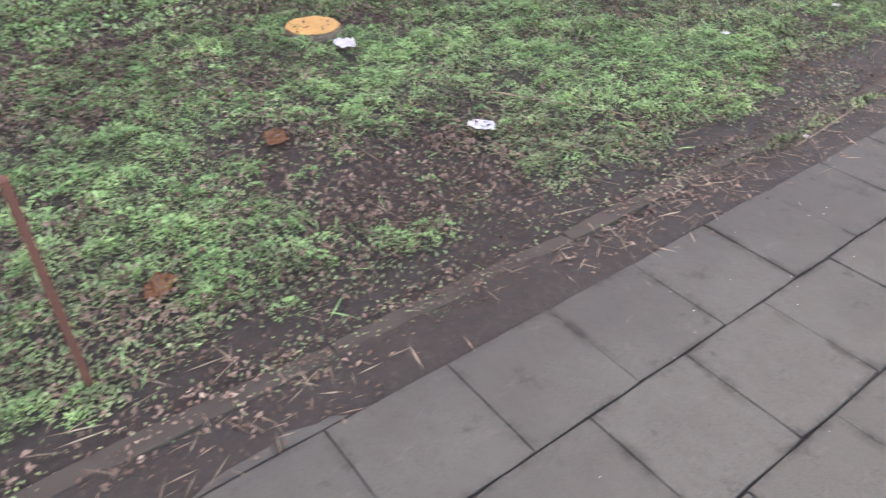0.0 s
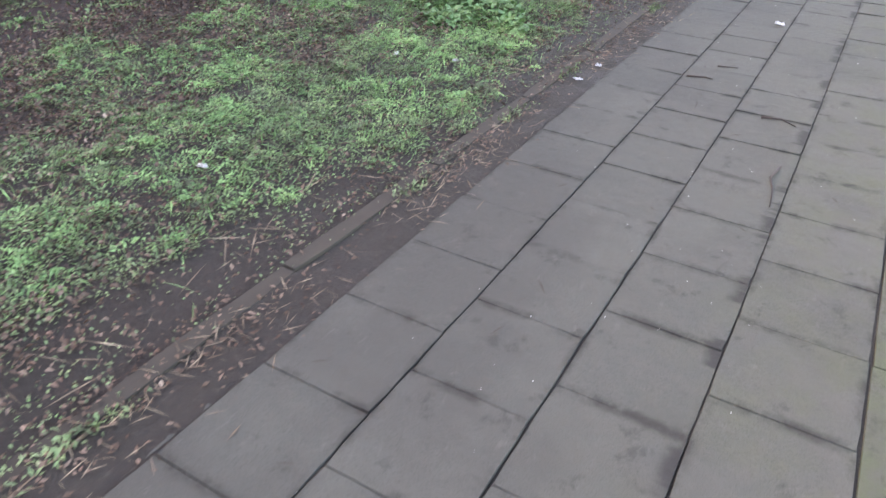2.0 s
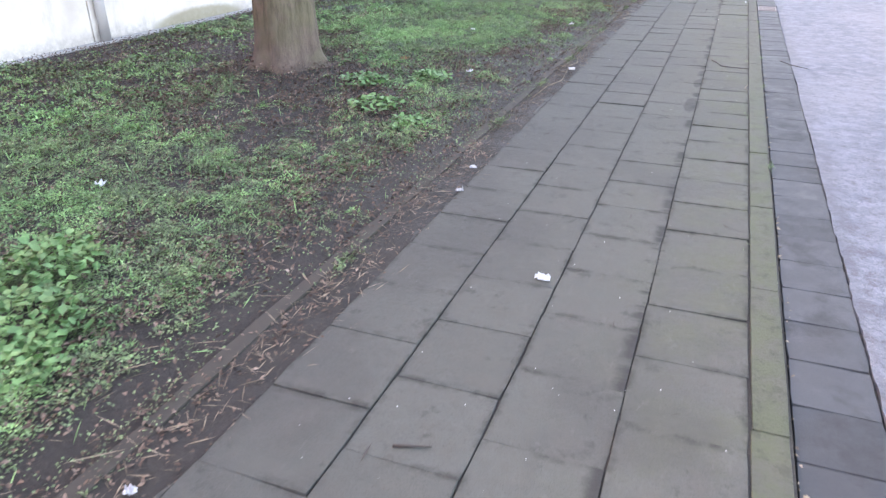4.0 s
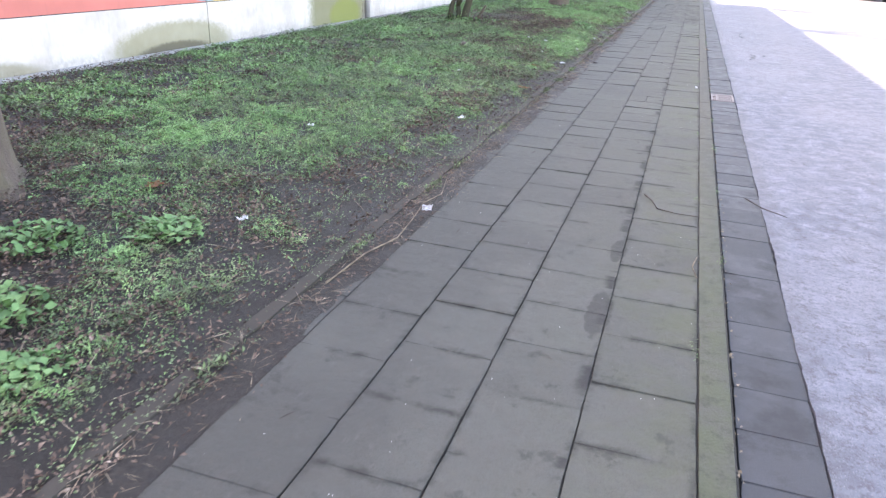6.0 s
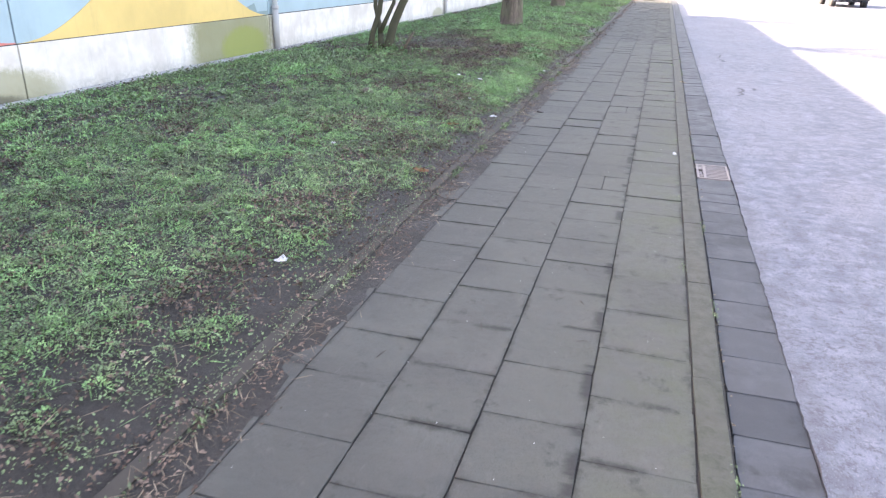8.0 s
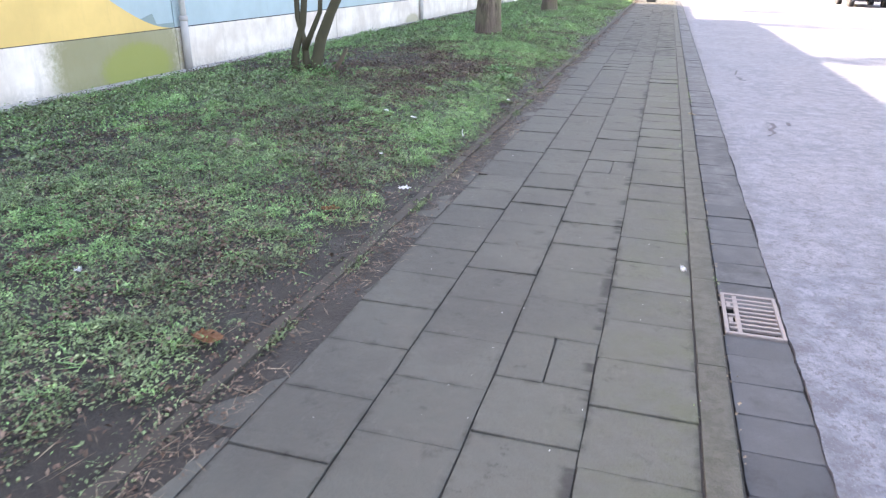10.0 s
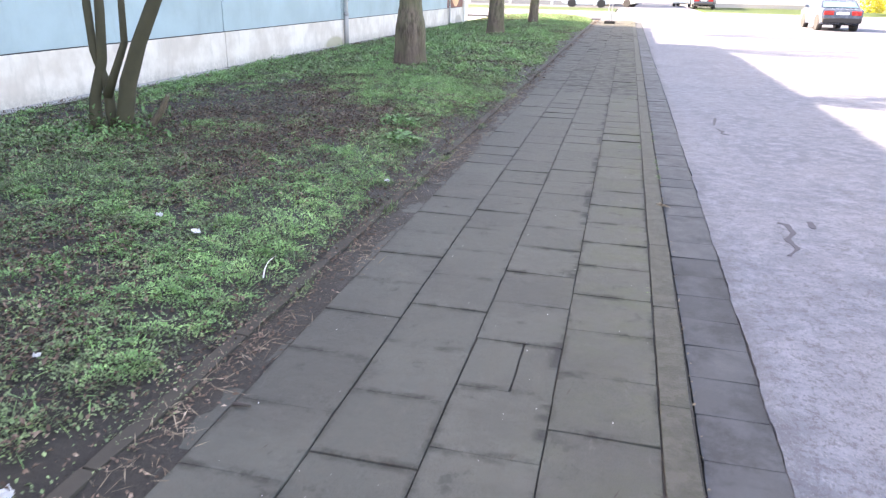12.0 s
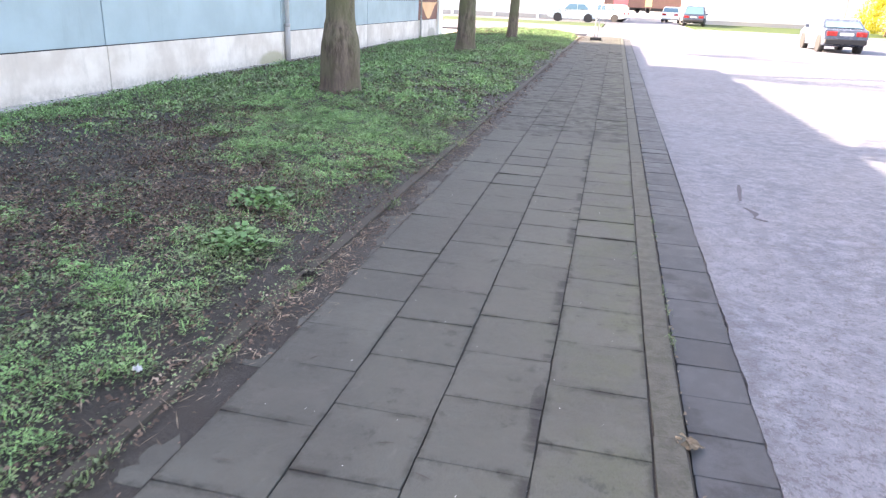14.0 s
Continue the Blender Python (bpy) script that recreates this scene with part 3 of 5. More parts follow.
def lawn_plants():
    rng = np.random.default_rng(7)
    for zone, (x0, x1, y0, y1, dens, size) in enumerate((
        (-5.0, -2.03, -2.6, 13.0, 7000, 0.015), (-5.0, -2.03, 13.0, 29.0, 5200, 0.018), (-7.5, -5.0, -2.6, 30.0, 1300, 0.036), (-7.5, -2.03, 29.0, LAWN_END, 1000, 0.048))):
        x, y = scatter(rng, x0, x1, y0, y1, dens)
        m = lush_mask(x, y)
        thick = np.clip((m - 0.40) / 0.22, 0, 1)
        p = np.clip((m - 0.375) / 0.13, 0.14, 1)
        p = p * np.clip((fbm(x, y, 5.0, 61, 3) - 0.34) / 0.16, 0.15, 1)
        keep = rng.random(len(x)) < p
        x, y, thick = x[keep], y[keep], thick[keep]
        tuft = fbm(x, y, 4.5, 51, 3)
        h = lawn_height(x, y) + rng.random(len(x)) ** 1.2 * (0.008 + 0.21 * thick * np.clip(tuft - 0.26, 0, 1))
        lush = rng.random(len(x)) < np.clip((fbm(x, y, 0.9, 71, 4) - 0.38) / 0.16, 0.05, 0.95) * (0.3 + 0.7 * thick)
        for name, sel, mat, label in (("ground_leaves", ~lush, CLOVER, "low dull green clover and chickweed over damp soil"), ("fresh_leaves", lush, LUSH, "bright fresh green tufts of weeds in the lawn")):
            s = size * rng.uniform(0.55, 1.35, sel.sum()) * (1.0 if mat is CLOVER else 0.72)
            leaves_mesh(name, x[sel], y[sel], h[sel], s, rng, mat, aspect=0.7 if mat is CLOVER else 0.58, flat=0.5 if mat is CLOVER else 0.85, label=label, category="ground plants")
    lawn_tufts(rng)
    x, y = scatter(rng, -6.5, -2.05, -2.6, 30, 160)
    keep = rng.random(len(x)) < np.clip((lush_mask(x, y) - 0.36) / 0.3, 0.05, 1)
    x, y = x[keep], y[keep]
    leaves_mesh("grass_blades", x, y, lawn_height(x, y), rng.uniform(0.05, 0.11, len(x)), rng, LUSH, aspect=0.07, flat=0.95, fold=0.02, label="thin green grass blades among the weeds", category="grass")
    # dead leaves, thicker where little grows
    for x0, x1, y0, y1, dens in ((-5.2, -2.03, -2.6, 29, 1800), (-7.66, -5.2, -2.6, 30, 560), (-7.66, -2.03, 29, LAWN_END, 260)):
        x, y = scatter(rng, x0, x1, y0, y1, dens)
        bare = np.clip((0.70 - lush_mask(x, y)) / 0.20, 0.2, 1) * np.clip((-2.0 - x) / 0.5, 0.3, 1)
        keep = rng.random(len(x)) < bare * np.clip((fbm(x, y, 1.7, 91, 3) - 0.30) / 0.18, 0.35, 1)
        x, y = x[keep], y[keep]
        leaves_mesh("fallen_leaves", x, y, lawn_height(x, y) + 0.012 + 0.050 * rng.random(len(x)), rng.uniform(0.010, 0.036, len(x)) * (1.5 if y0 > 20 and y1 > 40 else 1.0), rng, LITTER, aspect=0.58, flat=0.45, fold=0.25, label="brown curled dead leaves lying in the lawn", category="dead leaves")
    x, y = scatter(rng, -7.0, -2.03, -2.6, 32, 60)
    cx, cy = rng.normal(-3.7, 0.8, 2600), rng.normal(24.0, 1.5, 2600)
    x, y = np.concatenate([x, cx]), np.concatenate([y, cy])
    keep = (x < -2.1) & (x > -7.5)
    x, y = x[keep], y[keep]
    leaves_mesh("dry_stalks", x, y, lawn_height(x, y) + 0.012, rng.uniform(0.05, 0.20, len(x)), rng, STRAW, aspect=0.035, flat=0.12, fold=0.01, label="thin dry straw stalks on the soil", category="dry stalks")


# ---------------------------------------------------------------- verge
def verge_height(x, y):
    over = np.clip((x + 1.80) / 0.16, 0, 1)
    return -0.003 + 0.024 * fbm(x, y, 6.0, 41, 4) * np.clip((-1.74 - x) / 0.17, 0, 1) + 0.016 * (fbm(x, y, 1.6, 44, 3) - 0.5) + 0.008 * (fbm(x, y, 14.0, 45, 2) - 0.5) - 0.010 * over - 0.007 * np.clip((y - 6) / 12, 0, 1)


def verge():
    xs, ys = np.linspace(-1.968, -1.60, 17), np.arange(-5, PAVE_END, 0.045)
    gx, gy = np.meshgrid(xs, ys)
    z = verge_height(gx, gy)
    n, m = gx.shape
    a = (np.arange(n - 1)[:, None] * m + np.arange(m - 1)[None]).ravel()
    me = bpy.data.meshes.new("verge_soil")
    me.from_pydata(np.stack([gx, gy, z], -1).reshape(-1, 3).tolist(), [], np.stack([a, a + 1, a + 1 + m, a + m], 1).tolist())
    me.materials.append(SOIL)
    tagged(part("verge_soil", me), kind="structure")
    rng = np.random.default_rng(17)
    for dens, y0, y1, s0, s1, mat, asp, label, cat in ((1150, -2.6, 29, 0.010, 0.030, LITTER, 0.5, "brown leaf litter along the lawn edging", "dead leaves"),
                                                       (700, -2.6, 29, 0.03, 0.11, STRAW, 0.05, "dry twigs and stalks along the lawn edging", "twigs"),
                                                       (260, 29, 56, 0.02, 0.06, LITTER, 0.5, "brown leaf litter along the lawn edging", "dead leaves")):
        count = int(dens * (y1 - y0) * 0.24)
        x, y = -1.955 + np.abs(rng.normal(0, 0.11, count)), rng.uniform(y0, y1, count)
        keep = (x < -1.62) & (rng.random(count) < np.clip((fbm(x, y, 1.1, 47, 3) - 0.28) / 0.3, 0.1, 1))
        x, y = x[keep], y[keep]
        leaves_mesh("edge_litter", x, y, verge_height(x, y) + 0.006, rng.uniform(s0, s1, len(x)), rng, mat, aspect=asp, flat=0.2, fold=0.12 if asp > 0.1 else 0.01, label=label, category=cat)
    # soil crumbs, moss and litter that lie over the edging stones
    for dens, mat, s0, s1, asp, label, cat in ((1500, LITTER, 0.006, 0.026, 0.6, "leaf crumbs lying over the edging stones", "dead leaves"), (1700, CLOVER, 0.006, 0.016, 0.6, "moss and seedlings growing over the edging stones", "weeds")):
        count = int(dens * 34 * 0.20)
        x, y = rng.uniform(-2.11, -1.91, count), rng.uniform(-3, 31, count)
        keep = rng.random(count) < np.clip((fbm(x, y, 2.0, 151 if mat is LITTER else 161, 4) - 0.44) / 0.14, 0.05, 1)
        x, y = x[keep], y[keep]
        leaves_mesh("edging_cover", x, y, 0.006 + 0.013 * ((x > -2.04) & (x < -1.95)) + 0.006 * rng.random(len(x)), rng.uniform(s0, s1, len(x)), rng, mat, aspect=asp, flat=0.3, label=label, category=cat)
    # tufts against the edging and in the joints
    x, y = [], []
    for ty in (0.9, 1.2, 1.65, 3.3, 4.3, 5.1, 6.8, 9.3, 10.7, 11.9, 12.5, 13.9, 16.1, 17.0, 18.1, 20.1, 21.6, 22.4, 23.3, 25.0, 27.5):
        k = int(rng.integers(60, 150))
        x.append(rng.normal(-1.94, 0.022, k))
        y.append(rng.normal(ty, 0.09, k))
    x, y = np.concatenate(x), np.concatenate(y)
    leaves_mesh("edge_tufts", x, y, verge_height(x, y) + rng.random(len(x)) * 0.02, rng.uniform(0.012, 0.032, len(x)), rng, CLOVER, aspect=0.4, flat=0.9, label="small green tufts growing against the edging", category="weeds")
    x, y = [], []
    for ty in list(rng.uniform(2, 30, 26)) + [3.6, 3.75, 11.4, 12.75, 14.1, 15.5, 23.9]:
        k = int(rng.integers(14, 50))
        px = -0.145 if rng.random() < 0.45 else 0.0
        x.append(rng.normal(px, 0.010, k))
        y.append(rng.normal(ty, 0.05, k))
    x, y = np.concatenate(x), np.concatenate(y)
    leaves_mesh("joint_moss", x, y, x * 0 - 0.008 + rng.random(len(x)) * 0.008, rng.uniform(0.006, 0.016, len(x)), rng, CLOVER, aspect=0.5, flat=0.7, label="moss and tiny weeds growing in the kerb joints", category="weeds")
    x, y = rng.normal(0.004, 0.012, 900), rng.uniform(0, 32, 900)
    leaves_mesh("gutter_debris", x, y, x * 0 - 0.022 + rng.random(900) * 0.012, rng.uniform(0.006, 0.025, 900), rng, STRAW, aspect=0.6, flat=0.3, label="small leaf bits caught in the gutter joint", category="debris")
    # crumbs on the slabs and on the asphalt
    x, y = rng.uniform(-1.7, -0.15, 520), rng.uniform(-2, 30, 520)
    leaves_mesh("pale_crumbs", x, y, x * 0 + 0.004, rng.uniform(0.003, 0.0075, 520), rng, PEBBLE, aspect=0.8, flat=0.2, label="tiny pale crumbs scattered on the paving", category="debris")
    x, y = rng.uniform(-1.7, -0.15, 110), rng.uniform(-2, 30, 110)
    leaves_mesh("dark_twigs", x, y, x * 0 + 0.006, rng.uniform(0.03, 0.10, 110), rng, STICK, aspect=0.09, flat=0.06, fold=0.03, label="short dark twigs lying on the paving", category="twigs")


# ---------------------------------------------------------------- wall
JOINTS_Y = [WALL_END - 3.65 - 6.0 * k for k in range(0, 6)] + [11.13, 5.1, -0.9, -6.9, -12.9]
PIPE_Y = 11.25
ROWS_Z = (0.62, 1.33, 2.04, 2.75, 3.46, 4.17)


def strip(name, curve, base, y0, y1, material, parent, x=WALL_X + 0.014, label=""):
    """A thin painted shape on the wall between the height curves base(y) and curve(y)."""
    bm = bmesh.new()
    n = max(4, int((y1 - y0) / 0.08))
    cols = []
    for k in range(n + 1):
        y = y0 + (y1 - y0) * k / n
        lo, hi = base(y), max(curve(y), base(y) + 0.001)
        cols.append([bm.verts.new((xx, y, zz)) for xx, zz in ((x, lo), (x, hi), (x - 0.010, hi), (x - 0.010, lo))])
    for a, b in zip(cols, cols[1:]):
        for s in range(4):
            bm.faces.new((a[s], b[s], b[(s + 1) % 4], a[(s + 1) % 4]))
    bm.faces.new(cols[0])
    bm.faces.new(cols[-1][::-1])
    return part(name, bm, material, parent, label)


def hall():
    wall = empty("wall_west", (0, 0, 0), "", "", kind="structure")
    top, low_top, step_y = 5.92, 4.82, 38.2
    for y0, y1, z1 in ((-40, step_y, top), (step_y, WALL_END - 0.35, low_top)):
        part("wall_core", box(WALL_X - 30, WALL_X - 0.06, y0, y1, -0.2, z1), BLUE, wall, "long industrial hall behind the panels")
        part("wall_roof", box(WALL_X - 30, WALL_X - 0.02, y0, y1, z1, z1 + 0.06), ROOF, wall)
    joints = sorted(JOINTS_Y)
    ends = joints + [WALL_END - 0.65]
    for a, b in zip(ends, ends[1:]):
        zt = low_top if a > step_y else top
        part("plinth_panel", box(WALL_X - 0.16, WALL_X + 0.02, a + 0.010, b - 0.010, -0.12, 0.612, 0.006), PLINTH, wall)
        maroon = a > joints[-1] - 0.1
        mat = BROWN_PAINT if maroon else BLUE if a > 23 else BLUE if a > 11 else RED
        rows = [z for z in ROWS_Z if z < zt - 0.3] + [zt]
        for z0, z1 in zip(rows, rows[1:]):
            part("cladding_panel", box(WALL_X - 0.055, WALL_X, a + 0.012, b - 0.012, z0 + 0.006, z1 - 0.006, 0.004), mat, wall)
    part("wall_joint_backing", box(WALL_X - 0.058, WALL_X - 0.03, -40, WALL_END - 0.7, 0.0, 4.8), JOINT, wall)
    part("plinth_cap", box(WALL_X - 0.05, WALL_X + 0.012, -40, WALL_END - 0.66, 0.613, 0.622), JOINT, wall)
    part("end_pillar", box(WALL_X - 0.4, WALL_X + 0.10, WALL_END - 0.64, WALL_END + 0.05, -0.2, 4.9, 0.01), WHITE_WALL, wall)
    tagged(part("wall_footing", box(WALL_X + 0.021, WALL_X + 0.17, -40, WALL_END, -0.12, -0.028, 0.008), CONCRETE), kind="structure")
    # the mural: broad waves of colour on the flat panels
    swell = lambda y: 0.624 + 0.55 * (1 - math.cos((y - 17.55) / 2.95 * math.pi * 0.98)) if y < 20.5 else 0.624 + 0.55 * (1 - math.cos((23.55 - y) / 3.05 * math.pi))  # noqa: E731
    floor_z = lambda y: 0.624  # noqa: E731
    strip("mural_shape", swell, floor_z, 17.57, 23.53, YELLOW, wall, label="yellow painted wave on the wall panels")
    strip("mural_shape", lambda y: 0.72 + 0.5 * ((y - 22.0) / 2.0) ** 2 if y < 23.1 else 0.70, floor_z, 21.9, 23.53, TEAL, wall, WALL_X + 0.012)
    strip("mural_shape", lambda y: 1.95, lambda y: 1.36 + 0.25 * (23.5 - y) / 2, 21.0, 23.53, YELLOW, wall, WALL_X + 0.015)
    strip("mural_shape", lambda y: 0.640 + 0.56 * max(0.0, (17.45 - y) / 2.1) ** 1.25, floor_z, 11.57, 17.53, RED, wall, label="coral red painted wave on the wall panels")
    last, wide = joints[-1] + 0.06, WALL_END - 0.75 - joints[-1]
    for z0, mat in ((0.66, ORANGE), (1.37, SALMON), (2.08, ORANGE)):
        bell = lambda y, z0=z0: z0 + 0.61 * 0.5 * (1 - math.cos(math.pi * min(1.0, abs((y - last - wide / 2) / (wide / 2)))))  # noqa: E731
        strip("mural_shape", lambda y, z0=z0: z0 + 0.62, lambda y, b=bell, z0=z0: min(b(y), z0 + 0.61), last, last + wide, mat, wall, label="inverted bell painted on the panel")


def downpipe(y, r=0.052, dark=False):
    pipe = empty("downpipe", (WALL_X + 0.09, y, -0.06), "white rainwater downpipe with a grey cast foot on the painted wall" if not dark else "thin grey rainwater pipe on the wall joint", "downpipe", "downpipes")
    up, low = (PIPE_GREY, PIPE_GREY) if dark else (PIPE_WHITE, PIPE_GREY)
    part("pipe", tube([(0, 0, 0.80), (0, 0, 4.6)], [r, r], 14), up, pipe)
    part("cast_foot", tube([(0, 0, 0), (0, 0, 0.80)], [r * 1.22, r * 1.18], 14), low, pipe)
    part("collar", tube([(0, 0, 0.78), (0, 0, 0.80), (0, 0, 0.84), (0, 0, 0.86)], [r * 1.2, r * 1.38, r * 1.38, r * 1.1], 14), low, pipe)
    for z in (1.9, 3.6):
        part("bracket", box(-0.085, 0.01, -r - 0.012, r + 0.012, z, z + 0.03, 0.003), PIPE_GREY, pipe)


# ---------------------------------------------------------------- trees
def tree(x, y, r, h=8.5, seed=0, lean=(0, 0), swell=1.25, label="", split=3.2):
    rng = np.random.default_rng(seed)
    z0 = float(lawn_height(np.array([x]), np.array([y]))[0]) - 0.06
    t = empty("tree", (x, y, z0), label, "tree", "trees along the lawn")
    bm = bmesh.new()
    sides, rings = 26, []
    zs = [0, 0.03, 0.08, 0.16, 0.28, 0.42, 0.58, 0.72, 0.82, 0.89, 0.94, 0.98, 1.02, 1.08, 1.25, 1.6, 2.1, 2.7, split]
    for z in zs:
        k = 1 + 0.55 * math.exp(-z / 0.11) + (swell - 1) * math.exp(-(((z - 0.45) / 0.42) ** 2))
        if swell > 1.3:
            k = 1 + 0.20 * math.exp(-z / 0.10) + (swell - 1) / (1 + math.exp((z - 0.88) / 0.07)) * (0.8 + 0.2 * math.sin(min(z, 1.0) * 3.0)) + 0.07 * math.exp(-(((z - 0.98) / 0.05) ** 2))
        ring = []
        for s in range(sides):
            a = 2 * math.pi * s / sides
            lobes = 1 + (0.10 * math.exp(-z / 0.35) + 0.025) * math.sin(5 * a + seed + z * 1.3) + 0.03 * math.sin(9 * a + z * 5 + seed) + 0.012 * rng.normal()
            rr = r * k * lobes * (1 - 0.045 * z)
            ring.append(bm.verts.new((lean[0] * z + rr * math.cos(a), lean[1] * z + rr * math.sin(a), z)))
        rings.append(ring)
    for a, b in zip(rings, rings[1:]):
        for s in range(sides):
            bm.faces.new((a[s], a[(s + 1) % sides], b[(s + 1) % sides], b[s])).smooth = True
    bm.faces.new(rings[-1])
    part("trunk", bm, BARK, t)
    limbs, twigs = bmesh.new(), bmesh.new()
    top = Vector((lean[0] * split, lean[1] * split, split - 0.1))
    for k in range(6):
        a = 2 * math.pi * k / 6 + rng.uniform(-0.4, 0.4)
        out = Vector((math.cos(a), math.sin(a), 0))
        ln, pts = rng.uniform(2.6, 3.8), []
        for j in range(6):
            f = j / 5
            pts.append(top + out * ln * 0.62 * f**1.2 + Vector((0, 0, ln * 1.0 * f)) + Vector(rng.normal(0, 0.06, 3)))
        tube(pts, [r * 0.42 * (1 - 0.8 * j / 5) for j in range(6)], 7, limbs)
        for j in range(1, 6):
            for _ in range(4):
                d = (out * rng.uniform(0.1, 1) + Vector((rng.normal(0, 0.6), rng.normal(0, 0.6), rng.uniform(0.3, 1.2)))).normalized()
                q = [pts[j] + d * s + Vector(rng.normal(0, 0.05, 3)) for s in (0, 0.4, 0.85, 1.3)]
                tube(q, [0.028, 0.018, 0.010, 0.004], 4, twigs, cap=False)
                for s in (1, 2):
                    e = (d + Vector(rng.normal(0, 0.7, 3))).normalized()
                    tube([q[s], q[s] + e * 0.35, q[s] + e * 0.7], [0.010, 0.006, 0.003], 3, twigs, cap=False)
    part("limbs", limbs, BARK, t, "bare winter limbs")
    part("twigs", twigs, BARK, t, "bare winter twigs")


def shrub():
    t = empty("multi_stem_tree", (-5.25, 22.9, 0.08), "young multi-stemmed tree with mossy bare stems near the wall", "small tree")
    stems = (
        ([(-0.15, 0, -0.05), (-0.20, 0.0, 0.2), (-0.17, 0, 0.42), (-0.02, 0.02, 0.85), (0.06, 0, 1.4), (0.02, 0.1, 2.3), (0.1, 0.1, 3.6)], [0.085, 0.075, 0.062, 0.055, 0.05, 0.04, 0.02]),
        ([(0.02, 0.05, -0.05), (0.02, 0.0, 0.25), (-0.02, 0.05, 0.55), (-0.10, 0.0, 0.95), (-0.10, 0, 1.4), (-0.16, 0.1, 2.4), (-0.3, 0, 3.4)], [0.07, 0.065, 0.05, 0.045, 0.042, 0.03, 0.015]),
        ([(0.0, 0.0, 0.45), (0.14, 0.0, 0.72), (0.30, 0.02, 1.05), (0.34, 0.0, 1.45), (0.4, 0, 2.3)], [0.055, 0.045, 0.04, 0.035, 0.02]),
        ([(0.14, 0, -0.05), (0.20, 0, 0.25), (0.30, 0.0, 0.62), (0.50, 0.0, 1.05), (0.72, 0, 1.44), (1.1, 0.1, 2.2), (1.5, 0.1, 3.2)], [0.105, 0.095, 0.088, 0.082, 0.075, 0.05, 0.02]),
    )
    for k, (pts, radii) in enumerate(stems):
        part("stem", tube([Vector(p) * 0.85 for p in pts], [q * 0.85 for q in radii], 10, wobble=0.08, seed=k), MOSSY_BARK, t)
    rng = np.random.default_rng(3)
    twigs = bmesh.new()
    for _ in range(26):
        b = Vector((rng.uniform(-0.2, 0.8), rng.uniform(-0.1, 0.1), rng.uniform(1.8, 2.6)))
        d = Vector((rng.normal(0, 0.5), rng.normal(0, 0.5), 1)).normalized()
        tube([b, b + d * 0.5, b + d * 1.0], [0.012, 0.008, 0.003], 4, twigs, cap=False)
    part("twigs", twigs, MOSSY_BARK, t)
    a = rng.normal(0, 0.20, (2, 420))
    x, y = a[0] * 1.4 + 0.1, a[1] - 0.08
    leaves_mesh("base_leaves", x, y, np.abs(rng.normal(0, 0.10, 420)), rng.uniform(0.03, 0.075, 420), rng, NETTLE, t, flat=0.7)
    log = empty("dead_branch", (-4.78, 23.0, 0.09), "short dead branch stub leaning up out of the lawn", "branch")
    part("branch", tube([(-0.20, 0, -0.02), (-0.08, 0, 0.10), (0.05, 0, 0.26), (0.13, 0, 0.40)], [0.045, 0.038, 0.032, 0.022], 8, wobble=0.1), BARK, log)


# ---------------------------------------------------------------- loose things
def weed_clump(x, y, r, h, seed, label="nettle-like weed clump with broad green leaves on the lawn"):
    rng = np.random.default_rng(seed)
    h = 1.6 * h
    t = empty("weed_clump", (x, y, float(lawn_height(np.array([x]), np.array([y]))[0])), label, "weed", "broad-leaved weeds")
    n = int(1500 * r * r / 0.04 * 0.12)
    a, d = rng.uniform(0, 6.28, n), r * np.sqrt(rng.random(n))
    z = h * (1 - (d / r) ** 2 * 0.6) * rng.uniform(0.35, 1, n)
    leaves_mesh("leaves", d * np.cos(a), d * np.sin(a), z, rng.uniform(0.035, 0.065, n), rng, NETTLE, t, aspect=0.72, flat=0.35, fold=0.10)
    stems = bmesh.new()
    for k in range(10):
        a, d = rng.uniform(0, 6.28), r * rng.random() * 0.8
        tube([(d * math.cos(a) * 0.6, d * math.sin(a) * 0.6, -0.01), (d * math.cos(a), d * math.sin(a), h * 0.8)], [0.004, 0.002], 4, stems, cap=False)
    tagged(part("stem", stems, NETTLE, t), kind="stuff")


def scrap(x, y, w, l, z, seed, label="crumpled scrap of white paper on the lawn", material=PAPER, category="litter", name="paper_scrap"):
    """A crumpled sheet."""
    rng = np.random.default_rng(seed)
    bm = bmesh.new()
    n = 6
    g = [[bm.verts.new(((i / n - 0.5) * w * (1 + rng.normal(0, 0.06)), (j / n - 0.5) * l * (1 + rng.normal(0, 0.06)), abs(rng.normal(0, 0.010)) + 0.002)) for j in range(n + 1)] for i in range(n + 1)]
    for i in range(n):
        for j in range(n):
            if (i in (0, n - 1)) + (j in (0, n - 1)) == 2 and rng.random() < 0.6:
                continue
            bm.faces.new((g[i][j], g[i + 1][j], g[i + 1][j + 1], g[i][j + 1]))
    bmesh.ops.solidify(bm, geom=bm.faces[:], thickness=0.0015)
    ob = part(name, bm, material)
    ob.matrix_basis = pose(x, y, z, rng.uniform(-8, 8), rng.uniform(-8, 8), rng.uniform(0, 360))
    tagged(ob, label, category)


def twig(points, r, label, material=STICK, name="twig"):
    ob = part(name, tube([Vector(p) - Vector(points[0]) for p in points], [r * (1 - 0.55 * k / (len(points) - 1)) for k in range(len(points))], 6, wobble=0.15), material)
    ob.location = points[0]
    tagged(ob, label, "twig")


